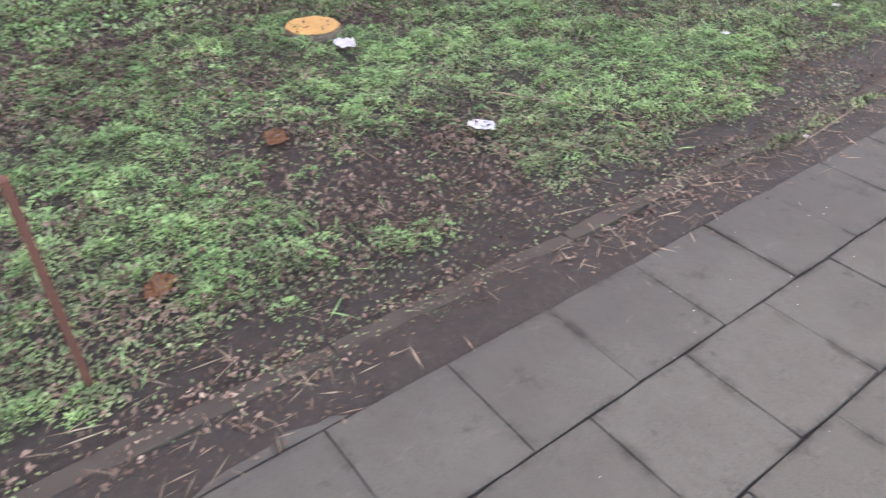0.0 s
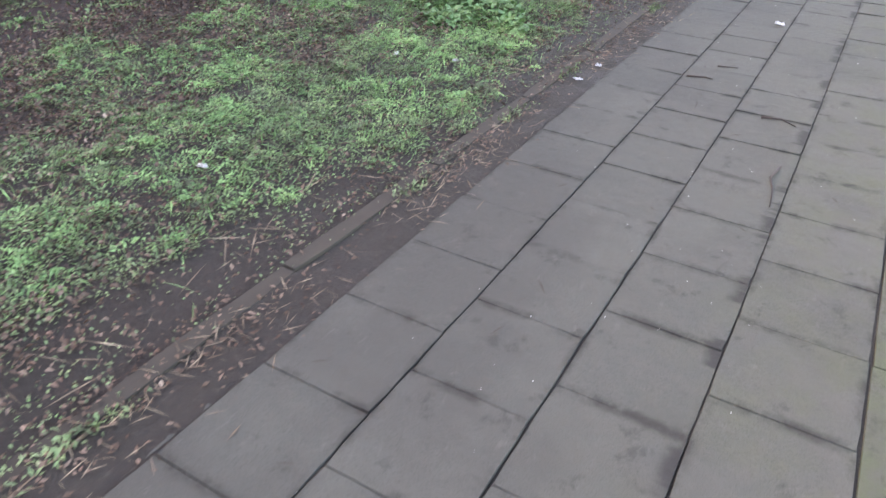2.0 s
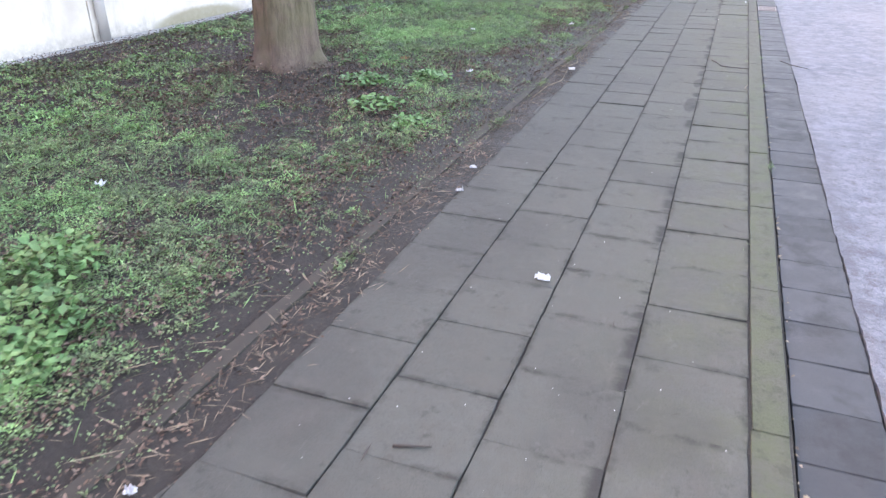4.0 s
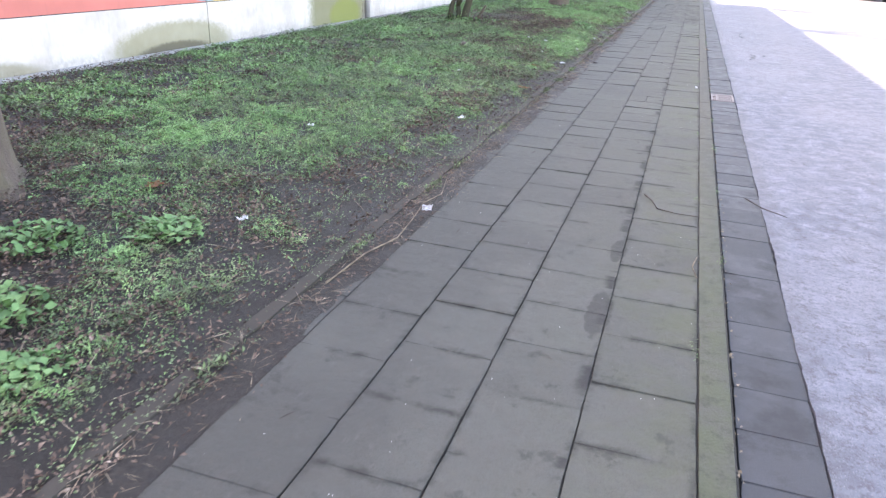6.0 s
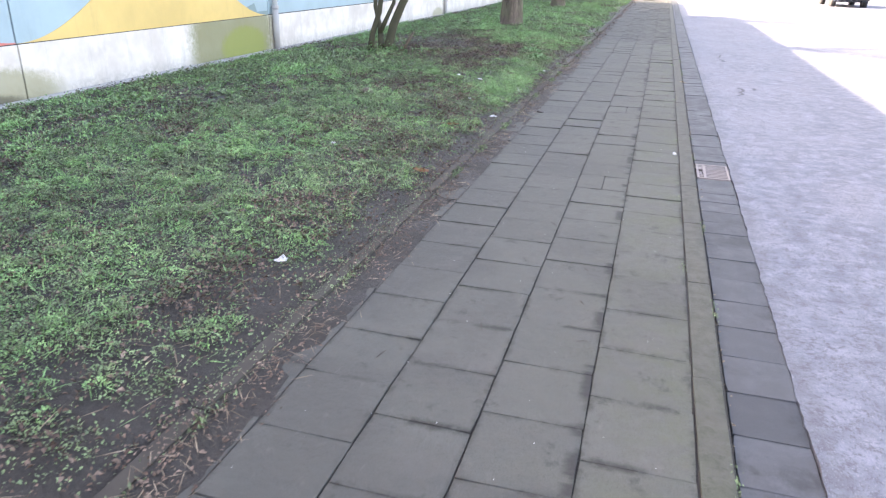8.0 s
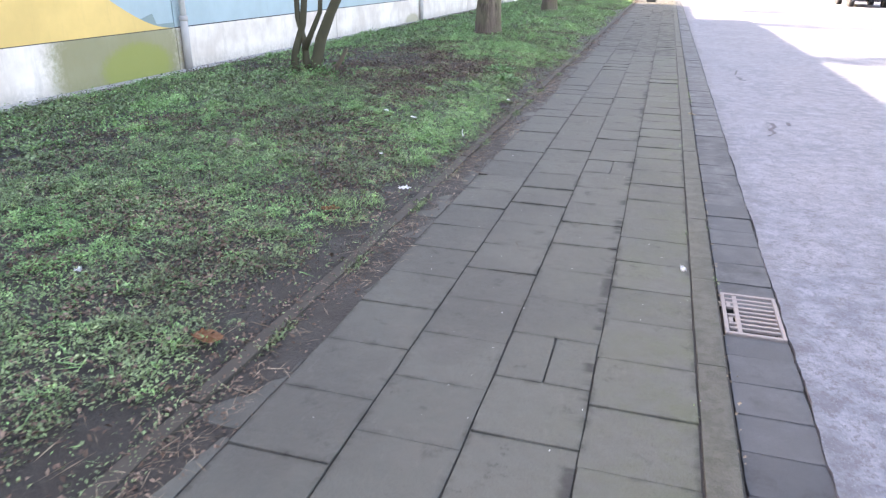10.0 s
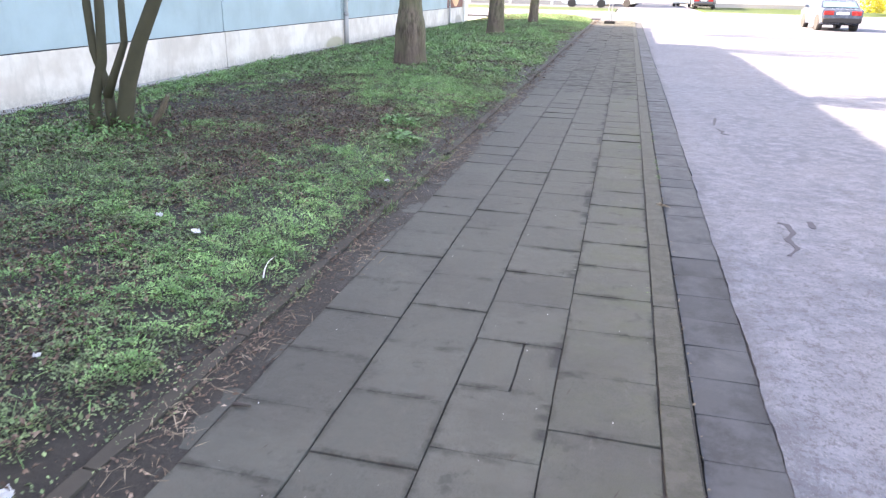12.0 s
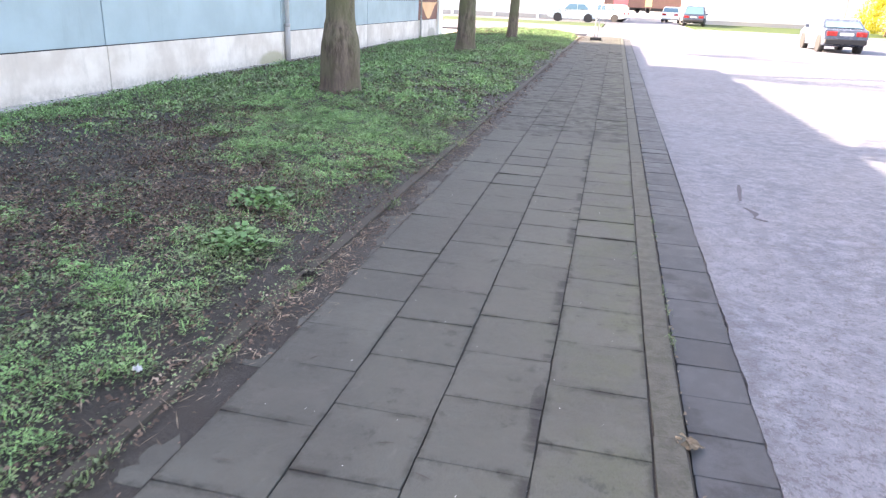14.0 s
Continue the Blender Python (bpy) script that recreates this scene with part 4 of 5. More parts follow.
def tar_mark(points, seed):
    """A thin, ragged streak of tar lying on the asphalt."""
    rng = np.random.default_rng(300 + seed)
    fine = [Vector((*a, 0)).lerp(Vector((*b, 0)), f) for a, b in zip(points, points[1:]) for f in (0, 0.25, 0.5, 0.75)]
    bm = bmesh.new()
    rows = []
    for k, p in enumerate(fine):
        w = rng.uniform(0.006, 0.026)
        ahead = (fine[min(k + 1, len(fine) - 1)] - fine[max(k - 1, 0)]).normalized()
        side = Vector((-ahead.y, ahead.x, 0)) * w
        rows.append([bm.verts.new((q.x, q.y, ROAD_Z + z)) for q in (p - side, p + side) for z in (0.0005, 0.004)])
    for a, b in zip(rows, rows[1:]):
        for i, j in ((0, 1), (1, 3), (3, 2), (2, 0)):
            bm.faces.new((a[i], a[j], b[j], b[i]))
    bm.faces.new((rows[0][0], rows[0][1], rows[0][3], rows[0][2]))
    bm.faces.new((rows[-1][0], rows[-1][2], rows[-1][3], rows[-1][1]))
    tagged(part("tar_mark", bm, TAR), "thin ragged dark tar streak on the grey asphalt", "road mark")


def drain():
    """Cast gully grate, set flush in the gutter."""
    x0, x1, y0, y1, z = 0.018, 0.292, 16.86, 17.33, GUTTER_Z + 0.006
    d = empty("drain_grate", (0, 0, 0), "rusty cast iron gully grate with long slots set in the gutter", "drain grate")
    bm = box(x0, x0 + 0.02, y0, y1, z - 0.05, z + 0.002, 0.002)
    box(x1 - 0.02, x1, y0, y1, z - 0.05, z + 0.002, 0.002, bm)
    box(x0 + 0.02, x1 - 0.02, y0, y0 + 0.022, z - 0.05, z + 0.002, 0.002, bm)
    box(x0 + 0.02, x1 - 0.02, y1 - 0.022, y1, z - 0.05, z + 0.002, 0.002, bm)
    part("frame", bm, IRON, d)
    part("cross_rib", box(x0 + 0.058, x0 + 0.080, y0 + 0.024, y1 - 0.024, z - 0.016, z, 0.002), IRON, d)
    n = 9
    for k in range(1, n):
        y = y0 + 0.022 + (y1 - y0 - 0.044) * k / n
        part("bar", box(x0 + 0.022 + (0.040 if k % 2 and 2 < k < 7 else 0.0), x1 - 0.022, y - 0.0085, y + 0.0085, z - 0.014, z + 0.001, 0.002), IRON, d)
    for y in (y0 + 0.13, y1 - 0.16):
        part("hinge_block", box(x0 + 0.024, x0 + 0.045, y, y + 0.05, z - 0.02, z + 0.001, 0.003), IRON, d)
    # shallow solid block; its black stands in for the shade of a deep pit
    part("pit", box(x0 + 0.002, x1 - 0.002, y0 + 0.002, y1 - 0.002, z - 0.12, z - 0.052), PIT_SHADE, d, "shallow black block painting the shade of the pit under the grate")


def car(name, at, turn, paint, label, length=4.3, width=1.68, height=1.38, saloon=True, group="parked cars"):
    """Nose towards +y before it is turned."""
    c = empty(name, at, label, "car", group)
    L, W, H = length, width, height
    if saloon:
        prof = [(-0.5, 0.36), (-0.5, 0.62), (-0.492, 0.88), (-0.47, 0.95), (-0.36, 0.97), (-0.24, H / 1.38 * 1.33), (-0.02, H), (0.08, H * 0.99), (0.22, 0.98), (0.40, 0.90), (0.485, 0.76), (0.5, 0.55), (0.49, 0.30), (0.36, 0.24), (-0.38, 0.24)]
    else:
        prof = [(-0.5, 0.36), (-0.5, 0.66), (-0.485, 0.98), (-0.44, H * 0.95), (-0.36, H), (0.0, H), (0.08, H * 0.98), (0.25, 1.02), (0.42, 0.90), (0.49, 0.74), (0.5, 0.5), (0.49, 0.28), (0.36, 0.24), (-0.38, 0.24)]

    def half(z):
        return W / 2 * (1 - 0.30 * max(0, (z - 0.90)) / (H - 0.90) * 0.62 - 0.05 * max(0, (0.45 - z)) / 0.2 * 0.4)

    bm = bmesh.new()
    rows = [[bm.verts.new((s * half(z) * (0.93 if abs(y) == 0.5 else 1), y * L, z)) for y, z in prof] for s in (-1, 1)]
    n = len(prof)
    for k in range(n):
        bm.faces.new((rows[0][k], rows[0][(k + 1) % n], rows[1][(k + 1) % n], rows[1][k]))
    bm.faces.new(rows[0][::-1])
    bm.faces.new(rows[1])
    bmesh.ops.bevel(bm, geom=bm.edges[:], offset=0.035, segments=2, affect="EDGES")
    part("body", bm, paint, c)

    def pane(name_, pts, mat=GLASS):
        b = bmesh.new()
        vs = [b.verts.new(p) for p in pts]
        f = b.faces.new(vs)
        ex = bmesh.ops.extrude_face_region(b, geom=[f])
        centre = sum((Vector(p) for p in pts), Vector()) / len(pts)
        inward = (Vector((0, 0, 0.8)) - centre).normalized() * 0.015
        bmesh.ops.translate(b, vec=inward, verts=[v for v in ex["geom"] if isinstance(v, bmesh.types.BMVert)])
        part(name_, b, mat, c)

    ry0, ry1, rz0, rz1 = (-0.362, -0.235, 1.0, H / 1.38 * 1.31) if saloon else (-0.487, -0.442, 1.0, H * 0.93)
    w0, w1 = half(rz0) - 0.10, half(rz1) - 0.10
    off = 0.022
    pane("rear_window", [(-w0, ry0 * L - off, rz0 + 0.01), (w0, ry0 * L - off, rz0 + 0.01), (w1, ry1 * L - off, rz1), (-w1, ry1 * L - off, rz1)])
    pane("windscreen", [(-w0, 0.215 * L + off, 1.02), (w0, 0.215 * L + off, 1.02), (w1, 0.095 * L + off, H * 0.97), (-w1, 0.095 * L + off, H * 0.97)])
    for s in (-1, 1):
        e = 0.006
        a0, a1 = half(1.0) + e, half(H * 0.94) + e
        for f0, f1, t0, t1 in ((-0.30, -0.085, -0.215, -0.085), (-0.07, 0.185, -0.07, 0.085)):
            pane("side_window", [(s * a0, f0 * L, 1.0), (s * a0, f1 * L, 1.0), (s * a1, t1 * L, H * 0.94), (s * a1, t0 * L, H * 0.94)])
        part("tail_lamp", box(s * W * 0.33 - 0.20, s * W * 0.33 + 0.20, -0.5 * L - 0.012, -0.5 * L + 0.02, 0.68, 0.86, 0.012), TAIL, c)
        part("head_lamp", box(s * W * 0.36 - 0.16, s * W * 0.36 + 0.16, 0.5 * L - 0.09, 0.5 * L - 0.005, 0.60, 0.72, 0.012), PAPER, c)
        part("door_mirror", box(s * (half(1.0) + 0.08) - 0.08, s * (half(1.0) + 0.08) + 0.08, 0.17 * L, 0.17 * L + 0.10, 0.94, 1.06, 0.02), paint, c)
    part("rear_bumper", box(-W * 0.47, W * 0.47, -0.5 * L - 0.07, -0.5 * L + 0.04, 0.36, 0.56, 0.03), BLACK if paint is NAVY else paint, c)
    part("front_bumper", box(-W * 0.47, W * 0.47, 0.5 * L - 0.04, 0.5 * L + 0.06, 0.34, 0.54, 0.03), BLACK if paint is NAVY else paint, c)
    part("number_plate", box(-0.26, 0.26, -0.5 * L - 0.020, -0.5 * L + 0.01, 0.70, 0.81, 0.004), PAPER, c, "blank white number plate")
    for s in (-1, 1):
        for y in (-0.31, 0.31):
            wheel = part("wheel", tube([(s * (W / 2 - 0.20), y * L, 0.30), (s * (W / 2 - 0.02), y * L, 0.30)], [0.30, 0.30], 20), TYRE, c)
            part("rim", tube([(s * (W / 2 - 0.05), y * L, 0.30), (s * (W / 2 - 0.008), y * L, 0.30)], [0.19, 0.17], 14), RIM, wheel)
            part("wheel_arch", tube([(s * (W / 2 - 0.22), y * L, 0.33), (s * (W / 2 + 0.004), y * L, 0.33)], [0.36, 0.355], 20), BLACK, c)
    c.rotation_euler = (0, 0, radians(turn))
    return c


def sign_stand():
    t = empty("portable_sign_stand", (-1.2, 52.7, 0), "portable road sign on thin white posts in a black rubber foot", "road sign")
    part("foot", box(-0.24, 0.24, -0.36, 0.36, 0, 0.13, 0.02), BLACK, t)
    for dx in (-0.06, 0.06):
        part("post", tube([(dx, 0, 0.1), (dx * 2.2, 0, 3.0)], [0.022, 0.022], 8), PIPE_WHITE, t)
    part("clamp", box(-0.20, 0.20, -0.03, 0.03, 1.8, 1.86, 0.005), IRON, t)
    part("sign_plate", box(-0.24, 0.24, -0.06, -0.04, 2.35, 2.75, 0.005), IRON, t, "grey back of a small sign plate")
    part("lower_plate", box(-0.16, 0.16, -0.06, -0.04, 2.12, 2.30, 0.005), BLACK, t, "small dark plate")


def far_side():
    g = box(-60, -1.3, 71.2, 80.8, -0.12, 0.0)
    box(5.6, 60, 76, 96, -0.12, 0.0, bm=g)
    tagged(part("far_grass", g, LAWN_FAR), kind="structure")
    rng = np.random.default_rng(5)
    k = box(-60, -1.3, 71.03, 71.2, -0.12, 0.03, 0.01)
    box(5.3, 60, 75.8, 76, -0.12, 0.03, 0.01, bm=k)
    tagged(part("far_kerb", k, CONCRETE), kind="structure")
    for name, x0, x1, y0, y1, h, label in (("white_warehouse", -60, -2.2, 90, 120, 7, "long white rendered warehouse beyond the crossing road"), ("white_clad_shed", 8.3, 60, 98, 130, 7, "white shed with horizontal board cladding beyond the crossing")):
        b = empty(name, (0, 0, 0), label, "building")
        part("wall", box(x0, x1, y0, y1, -0.1, h), WHITE_WALL, b)
        part("roof", box(x0 - 0.3, x1 + 0.3, y0 - 0.3, y1 + 0.3, h, h + 0.25), ROOF, b)
        part("plinth", box(x0, x1, y0 - 0.05, y0 - 0.002, -0.1, 0.35), CONCRETE, b)
        if name == "white_clad_shed":
            for i in range(22):
                part("board", box(x0 - 0.01, x1, y0 - 0.035, y0 - 0.003, 0.37 + i * 0.3, 0.37 + i * 0.3 + 0.285, 0.006), WHITE_WALL, b)
        else:
            for i in range(14):
                part("wall_post", box(x0 + 3 + i * 4.1, x0 + 3.25 + i * 4.1, y0 - 0.12, y0 - 0.003, -0.1, h, 0.01), WHITE_WALL, b)
    for k, x in enumerate((-14, 1.5, 17)):
        w = empty("freight_wagon", (x, 172, 0), "rust brown ribbed freight wagon standing across the end of the street", "wagon", "wagons")
        part("body", box(0, 15, 0, 3, 1.0, 4.6, 0.03), WAGON, w)
        part("underframe", box(0.4, 14.6, 0.3, 2.7, 0.4, 1.0), BLACK, w)
        for i in range(16):
            part("rib", box(0.1 + i * 0.98, 0.25 + i * 0.98, -0.1, -0.003, 1.0, 4.6), WAGON, w)
        for i in (2, 4, 11, 13):
            part("wheel", tube([(i, 0.3, 0.45), (i, 0.5, 0.45)], [0.45, 0.45], 12), BLACK, w)
    for x, m, w in ((-1.2, SIGN_RED, 2.6), (4.4, SIGN_YELLOW, 1.2)):
        s = empty("street_banner", (x, 160, 0), "coloured sign board on two posts at the end of the street", "sign")
        part("board", box(0, w, 0, 0.08, 1.3, 2.9 if w > 2 else 2.5, 0.01), m, s)
        for px in (0.2, w - 0.2):
            part("post", tube([(px, 0.14, -0.1), (px, 0.14, 2.4)], [0.05, 0.05], 6), IRON, s)


LAWN_FAR = leaf_material("mown_grass", [(0.0, (0.018, 0.040, 0.008)), (1.0, (0.035, 0.070, 0.014))], 0.9)


def right_side():
    bush = empty("yellow_shrub", (20.6, 83.0, -0.03), "yellow-green sunlit shrub behind thin wooden stakes", "shrub")
    rng = np.random.default_rng(8)
    n = 5200
    d = rng.normal(0, 1, (3, n))
    d /= np.linalg.norm(d, axis=0)
    r = rng.uniform(0.75, 1.05, n) * (1 + 0.18 * np.sin(d[0] * 5) * np.cos(d[1] * 4))
    leaves_mesh("crown", d[0] * r * 2.7, d[1] * r * 1.3, np.abs(d[2]) * r * 3.4 + 0.15, rng.uniform(0.12, 0.28, n), rng, YELLOW_LEAF, bush)
    part("stems", tube([(0, 0, 0), (0.1, 0, 1.2)], [0.12, 0.05], 8), BARK, bush)
    for k in range(5):
        s = empty("stake", (19.3 + k * 1.2, 81.3 - 0.1 * k, -0.03), "thin brown wooden stake in front of the shrub", "stake", "stakes")
        part("stake_post", tube([(0, 0, 0), (0.3 - 0.1 * k, 0, 2.3)], [0.06, 0.05], 8), WAGON, s)
    fir = empty("conifer", (24.5, 90, -0.03), "dark green conifer behind the shrub", "tree")
    part("trunk", tube([(0, 0, 0), (0, 0, 5), (0, 0, 14.5)], [0.35, 0.25, 0.05], 10), BARK, fir)
    n = 14000
    z = rng.uniform(1.7, 9.2, n)
    rad = (9.6 - z) * 0.48 * np.sqrt(rng.random(n)) * (0.8 + 0.25 * np.sin(z * 7))
    a = rng.uniform(0, 6.28, n)
    leaves_mesh("crown", 1.6 * rad * np.cos(a), 1.6 * rad * np.sin(a), 1.6 * z, rng.uniform(0.2, 0.5, n), rng, CONIFER, fir, aspect=0.25)
    pole = empty("street_sign_pole", (15.4, 78, -0.03), "slim grey street sign pole with a small red sign", "road sign")
    part("pole", tube([(0, 0, 0), (0, 0, 3.4)], [0.05, 0.05], 8), IRON, pole)
    part("sign_plate", box(-0.3, 0.3, -0.07, -0.052, 2.6, 3.2, 0.004), SIGN_RED, pole)


# ---------------------------------------------------------------- build
ground_sheet()
road_sheet()
lawn_sheet()
hall()
lawn_plants()
verge()
for y in (PIPE_Y, 35.68, 23.68):
    downpipe(y)
downpipe(47.62, 0.035, True)
downpipe(-0.33)
TREE_LABELS = ("thick grey-brown tree trunk with a mossy flared foot in bare soil", "tree trunk with a swollen reddish foot and knotted bark", "straight brown tree trunk on the lawn in bare soil", "slim straight tree trunk near the far end of the lawn")
for k, (tx, ty, tr, kind) in enumerate(TREE_SPOTS[:4]):
    tree(tx, ty, tr * (0.72, 0.72, 0.72, 0.74)[k], seed=k + 1, lean=((0, 0), (0.01, 0), (0.0, 0), (0.03, 0))[k], swell=(1.05, 1.38, 1.12, 1.08)[k], label=TREE_LABELS[k])
shrub()
for k, (x, y, r, h) in enumerate(((-2.85, 5.85, 0.24, 0.11), (-3.15, 6.25, 0.24, 0.12), (-3.35, 5.85, 0.24, 0.10), (-3.05, 5.50, 0.20, 0.08), (-2.62, 5.62, 0.15, 0.07), (-2.9, 10.3, 0.20, 0.06), (-3.4, 9.9, 0.22, 0.06), (-3.0, 9.3, 0.22, 0.07), (-2.55, 9.0, 0.16, 0.05), (-2.5, 23.6, 0.22, 0.07), (-2.75, 24.4, 0.22, 0.07))):
    weed_clump(x, y, r, h, k)
for k, (x, y, w, l) in enumerate(((-4.11, -0.16, 0.13, 0.12), (-2.83, -0.18, 0.13, 0.09), (-2.94, 4.64, 0.03, 0.03), (-2.57, 4.74, 0.035, 0.03), (-3.77, 7.14, 0.07, 0.05), (-3.30, 12.63, 0.06, 0.05), (-2.62, 10.58, 0.04, 0.05), (-2.33, 13.83, 0.07, 0.06),
                                  (-2.12, 18.31, 0.07, 0.09), (-2.15, 22.17, 0.035, 0.04), (-3.16, 20.64, 0.05, 0.04), (-2.80, 20.48, 0.05, 0.07), (-2.57, 18.98, 0.03, 0.03), (-3.1, 16.2, 0.04, 0.03), (-2.9, 1.8, 0.05, 0.03), (-2.8, 2.9, 0.05, 0.03))):
    scrap(x, y, w, l, float(lawn_height(np.array([x]), np.array([y]))[0]) + 0.045, k)
for k, (x, y, w, z) in enumerate(((-1.82, 11.46, 0.08, 0.004), (-1.91, 1.05, 0.03, 0.004), (-1.86, 5.0, 0.05, 0.006), (-1.84, 5.3, 0.04, 0.006), (-1.75, 7.9, 0.04, 0.004), (-1.80, 8.3, 0.04, 0.006))):
    scrap(x, y, w, w * 0.8, z, 40 + k, "crumpled pale wrapper in the dirt beside the slabs")
scrap(-1.02, 7.01, 0.07, 0.05, 0.004, 60, "small crumpled white tissue on the paving slabs")
scrap(0.0, 22.40, 0.09, 0.09, -0.012, 61, "crumpled beige wrapper lying in the gutter", STRAW)
scrap(-0.17, 17.51, 0.03, 0.05, 0.004, 62, "white cigarette end on the slab edge")
for k, (x, y) in enumerate(((-2.57, -1.78), (-4.5, 0.9), (-3.3, -1.0), (-2.41, 17.65), (-2.2, 15.95), (-3.4, 10.8))):
    scrap(x, y, 0.12, 0.10, float(lawn_height(np.array([x]), np.array([y]))[0]) + 0.03, 80 + k, "large curled orange-brown dead leaf on the lawn", plain("orange_dead_leaf", (0.26, 0.12, 0.06), 0.7), "dead leaf", "dead_leaf")
twig([(-0.61, 4.45, 0.008), (-0.63, 4.30, 0.010), (-0.60, 4.18, 0.008), (-0.585, 4.02, 0.007)], 0.006, "thin bent dark twig on the paving slabs")
twig([(-0.80, 5.03, 0.008), (-0.70, 5.06, 0.011), (-0.62, 5.00, 0.008)], 0.007, "short forked twig lying across a slab joint")
twig([(-0.50, 12.42, 0.008), (-0.44, 12.28, 0.012), (-0.40, 12.12, 0.010), (-0.28, 12.07, 0.012), (-0.13, 12.07, 0.010)], 0.006, "long bent twig reaching across a slab")
twig([(-0.14, 11.35, 0.008), (-0.165, 11.2, 0.008), (-0.14, 11.05, 0.008)], 0.004, "pale curved stalk beside the kerb", STRAW)
twig([(0.20, 12.75, -0.022), (0.30, 12.55, -0.018), (0.45, 12.43, -0.022)], 0.005, "thin twig reaching from the gutter onto the asphalt")
twig([(-1.32, 5.46, 0.006), (-1.22, 5.50, 0.007), (-1.17, 5.49, 0.006)], 0.007, "short thick dark twig on the slabs")
twig([(-1.20, 5.76, 0.006), (-1.08, 5.80, 0.006)], 0.006, "short thick dark twig on the slabs")
twig([(-1.74, 19.03, 0.012), (-1.67, 19.04, 0.010)], 0.010, "short thick dark twig on the slabs")
twig([(-1.90, 10.2, 0.012), (-1.87, 10.6, 0.02), (-1.80, 10.9, 0.014), (-1.83, 11.25, 0.02), (-1.86, 11.5, 0.026), (-1.82, 11.75, 0.02), (-1.90, 12.1, 0.012)], 0.005, "long pale root lying along the soil strip", STRAW, "root")
twig([(-2.16, 20.09, 0.06), (-2.195, 20.18, 0.075), (-2.22, 20.28, 0.08), (-2.23, 20.38, 0.07)], 0.005, "curved pale stick lying on the lawn", PEBBLE, "stick")
twig([(-3.1, 0.1, 0.05), (-2.9, 0.2, 0.06), (-2.6, 0.45, 0.04), (-2.45, 0.5, 0.04)], 0.005, "thin pale stalk lying on the lawn", STRAW, "stick")
twig([(-1.95, 1.7, 0.01), (-1.90, 1.2, 0.015), (-1.88, 0.8, 0.01)], 0.006, "thin pale stalk along the edging", STRAW, "stick")
scrap(-1.95, 23.42, 0.07, 0.06, 0.02, 90, "small dark clod lying on the lawn edging", SOIL, "clod", "soil_clod")
post = empty("iron_stake", (-2.28, -2.09, -0.05), "thin rusty iron stake standing in the lawn edge", "stake")
part("stake_rod", box(-0.016, 0.016, -0.012, 0.012, 0, 0.76, 0.004), RUST, post)
stump = empty("cut_stump", (-4.46, -0.18, -0.01), "low freshly cut tree stump with a pale orange sawn face", "tree stump")
part("sawn_face", tube([(0, 0, 0.062), (0, 0, 0.068)], [0.165, 0.16], 22, wobble=0.05, seed=3), SAWN, stump)
part("bark_ring", tube([(0, 0, -0.02), (0, 0, 0.060)], [0.20, 0.172], 22, wobble=0.05, seed=4), BARK, stump)
for k, (x, y) in enumerate(((-3.82, 18.78),)):
    s2 = empty("old_stump", (x, y, 0.08), "low mossy old stump in the lawn", "tree stump")
    part("stump_wood", tube([(0, 0, 0), (0, 0, 0.07), (0.01, 0, 0.11)], [0.085, 0.07, 0.03], 14, wobble=0.25, seed=k + 9), BARK, s2)
drain()
for k, pts in enumerate((((0.80, 22.27), (0.86, 22.25), (0.87, 22.05), (0.80, 21.90), (0.83, 21.72), (0.72, 21.50)), ((0.78, 26.06), (0.84, 25.9), (0.80, 25.75), (0.92, 25.68)), ((1.04, 22.36), (1.03, 22.15)), ((0.78, 26.3), (0.88, 27.1)))):
    tar_mark(pts, k)
sign_stand()
car("saloon_car", (8.83, 55.2, ROAD_Z), 0, NAVY, "dark blue saloon car with red tail lamps parked in sun", 4.3, 1.70, 1.38)
car("silver_hatchback", (-4.0, 84.0, ROAD_Z), 90, SILVER, "pale silver hatchback parked beyond the far grass", 4.1, 1.72, 1.5, False)
car("white_hatchback", (-1.5, 89.5, ROAD_Z), 70, CAR_WHITE, "white hatchback parked beyond the far grass", 4.1, 1.72, 1.5, False)
car("white_estate_car", (-0.8, 101, ROAD_Z), 20, CAR_WHITE, "white car parked along the side street", 4.3, 1.75, 1.5, False)
car("dark_estate_car", (6.3, 88.5, ROAD_Z), -8, NAVY, "dark estate car parked beside the clad shed", 4.5, 1.78, 1.7, False)
car("white_van_car", (5.2, 99, ROAD_Z), -12, CAR_WHITE, "white car parked along the side street", 4.3, 1.75, 1.5, False)
far_side()
right_side()

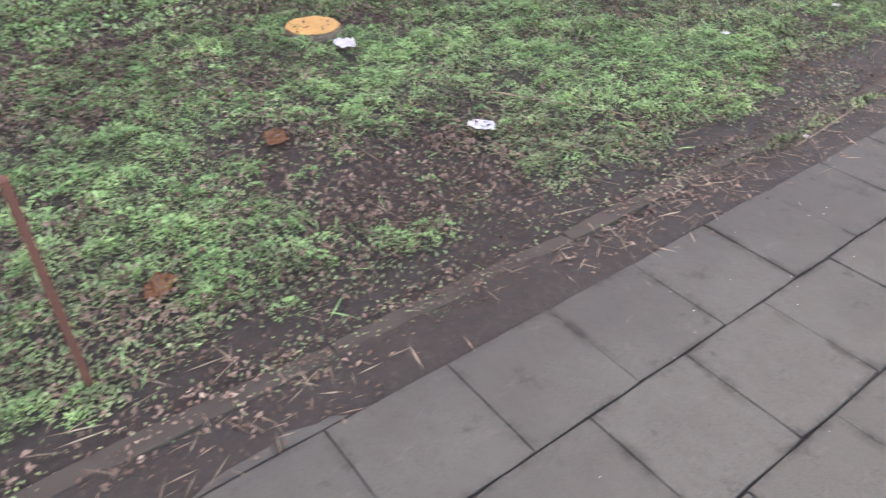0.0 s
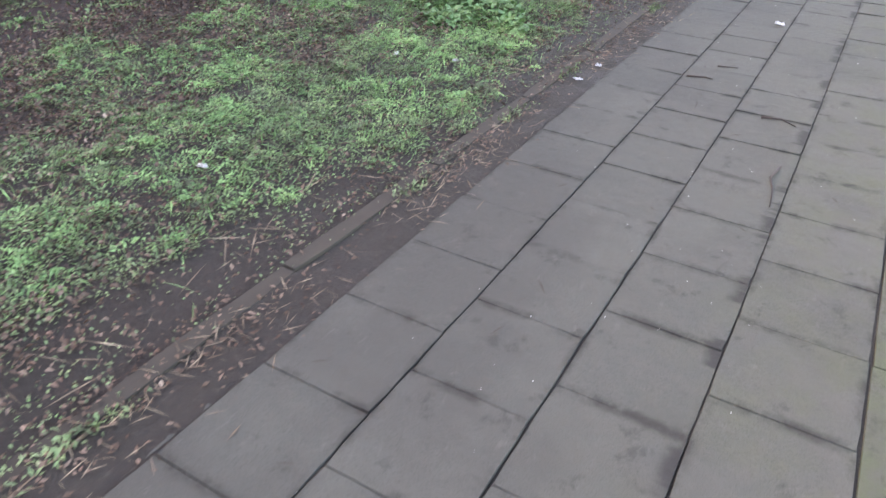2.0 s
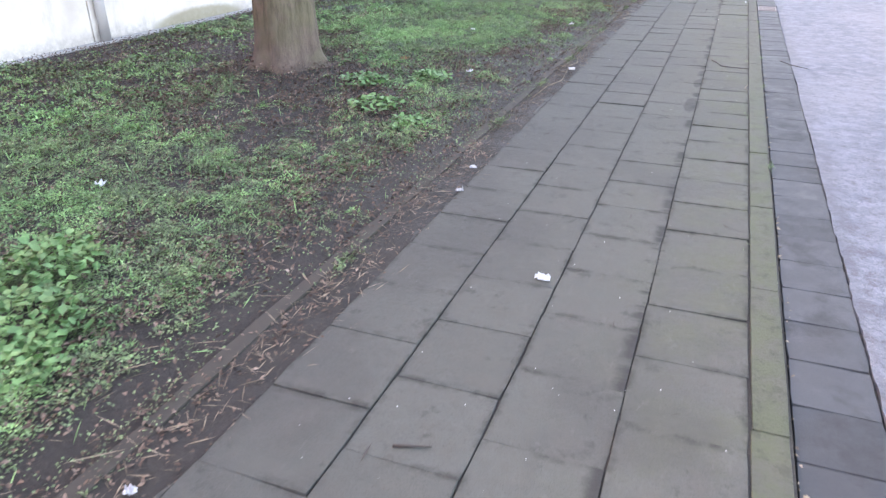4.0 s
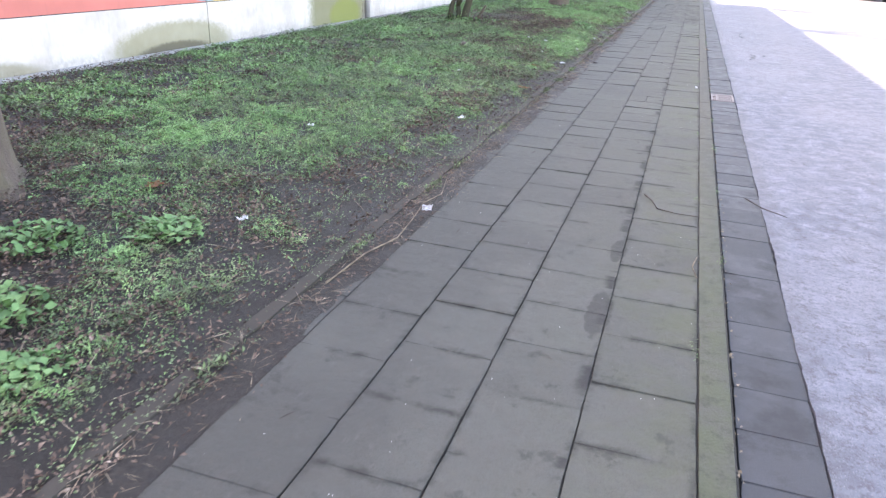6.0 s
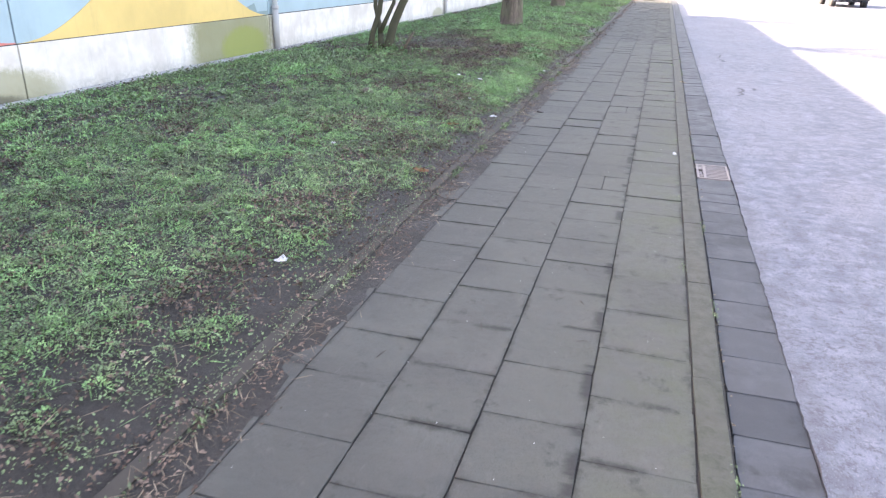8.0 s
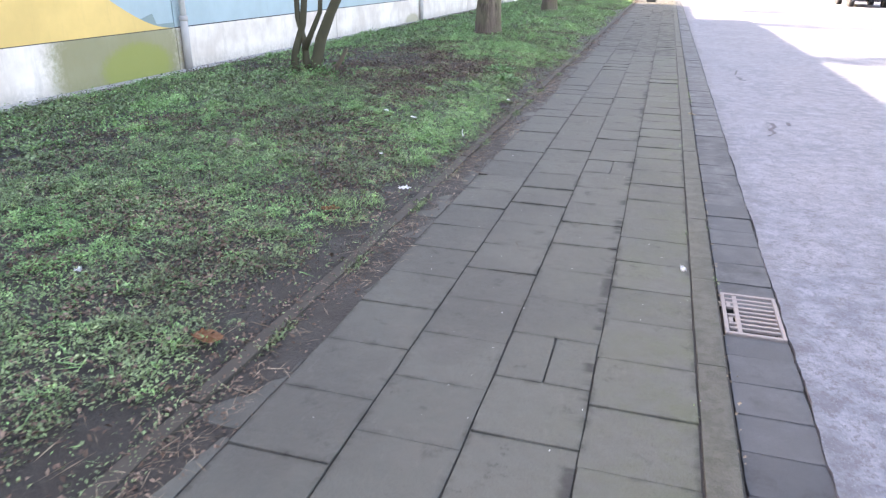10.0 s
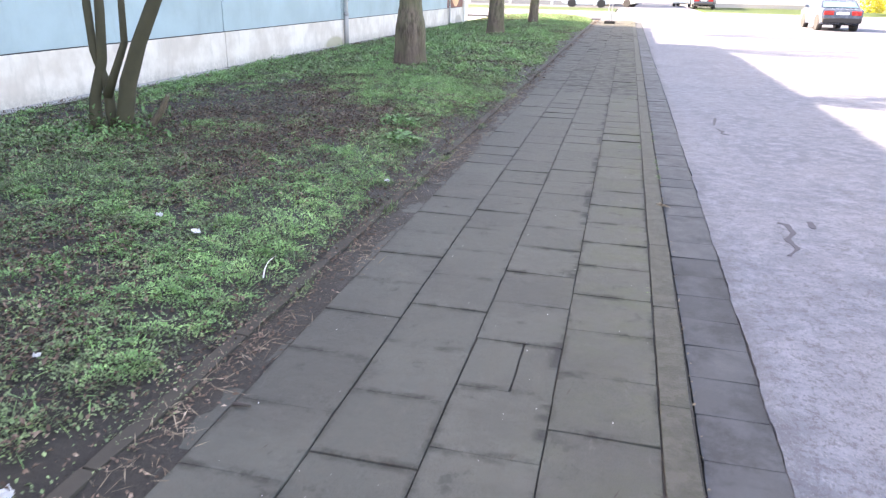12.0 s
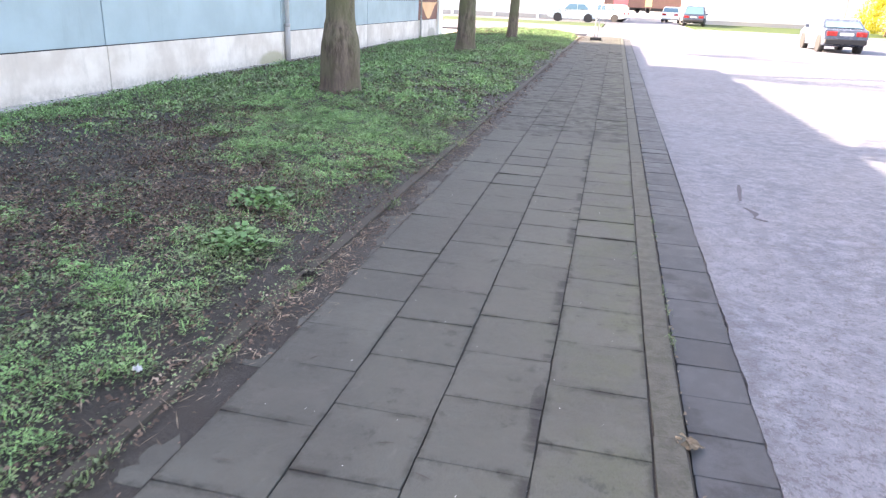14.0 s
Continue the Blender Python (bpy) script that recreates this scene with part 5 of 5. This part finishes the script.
# ---------------------------------------------------------------- paving, last
pavement = empty("pavement", (0, 0, 0), "", "", kind="structure")
tagged(part("paving_bed", paving_bed_mesh(), SOIL), kind="structure")
spans = [(COLUMNS[c], COLUMNS[c + 1], a, b) for c, joints in enumerate(SLAB_JOINTS) for a, b in zip(joints, joints[1:])]
for cut_x, cut_y in ((-0.72, 19.55), (-0.74, 16.3)):
    for k, (x0, x1, y0, y1) in enumerate(spans):
        if x0 < cut_x < x1 and y0 < cut_y < y1:
            spans[k:k + 1] = [(x0, cut_x, y0, y1), (cut_x, x1, y0, y1)]
            break
pieces("slab", pavement, spans, SLAB, 0.0, 1, (-2.4, 28.6))
side = spaced([(0, 0.3), (10, 4.4)], PAVE_START, PAVE_END)
pieces("edge_slab", pavement, [(-1.945, -1.757, a, b) for a, b in zip(side, side[1:])], SLAB, -0.008, 2, (-2.4, 28))
kerb = empty("kerb", (0, 0, 0), "", "", kind="structure")
ky = spaced([(0, 4.2), (1, 5.25), (7, 11.32), (8, 12.39), (11, 15.53), (13, 17.43), (15, 19.50), (18, 22.40), (19, 23.40), (21, 25.40)], PAVE_START, PAVE_END)
pieces("kerb_stone", kerb, [(*KERB_X, a, b) for a, b in zip(ky, ky[1:])], KERB, 0.0, 3, (-5, 57), gap=0.002, tilt=0.12, t=0.11, chip=0.002)
gutter = empty("gutter", (0, 0, 0), "", "", kind="structure")
gy = spaced([(0, 4.66), (1, 4.94), (2, 5.29), (22, 11.28), (24, 11.88), (27, 12.79), (34, 14.98), (35, 15.22)], PAVE_START, 16.86) + [16.85]
gy2 = [17.34] + spaced([(0, 17.48), (2, 18.10), (3, 18.38), (6, 19.22), (16, 22.24), (17, 22.51), (20, 23.37), (21, 23.62)], 17.5, PAVE_END)
gspans = [(*GUTTER_X, a, b) for g in (gy, gy2) for a, b in zip(g, g[1:]) if b - a > 0.06]
pieces("gutter_tile", gutter, gspans, GUTTER, GUTTER_Z, 4, (-5, 57), gap=0.002, tilt=0.35, lift=0.002, t=0.06, chip=0.004)
edging = empty("lawn_edging", (0, 0, 0), "", "", kind="structure")
ey = spaced([(0, 0.55), (1, 1.55)], PAVE_START, PAVE_END)
pieces("edging_stone", edging, [(*EDGING_X, a, b) for a, b in zip(ey, ey[1:])], EDGING, 0.016, 5, (-5, 57), gap=0.002, tilt=0.22, lift=0.004, t=0.12, chip=0.008)
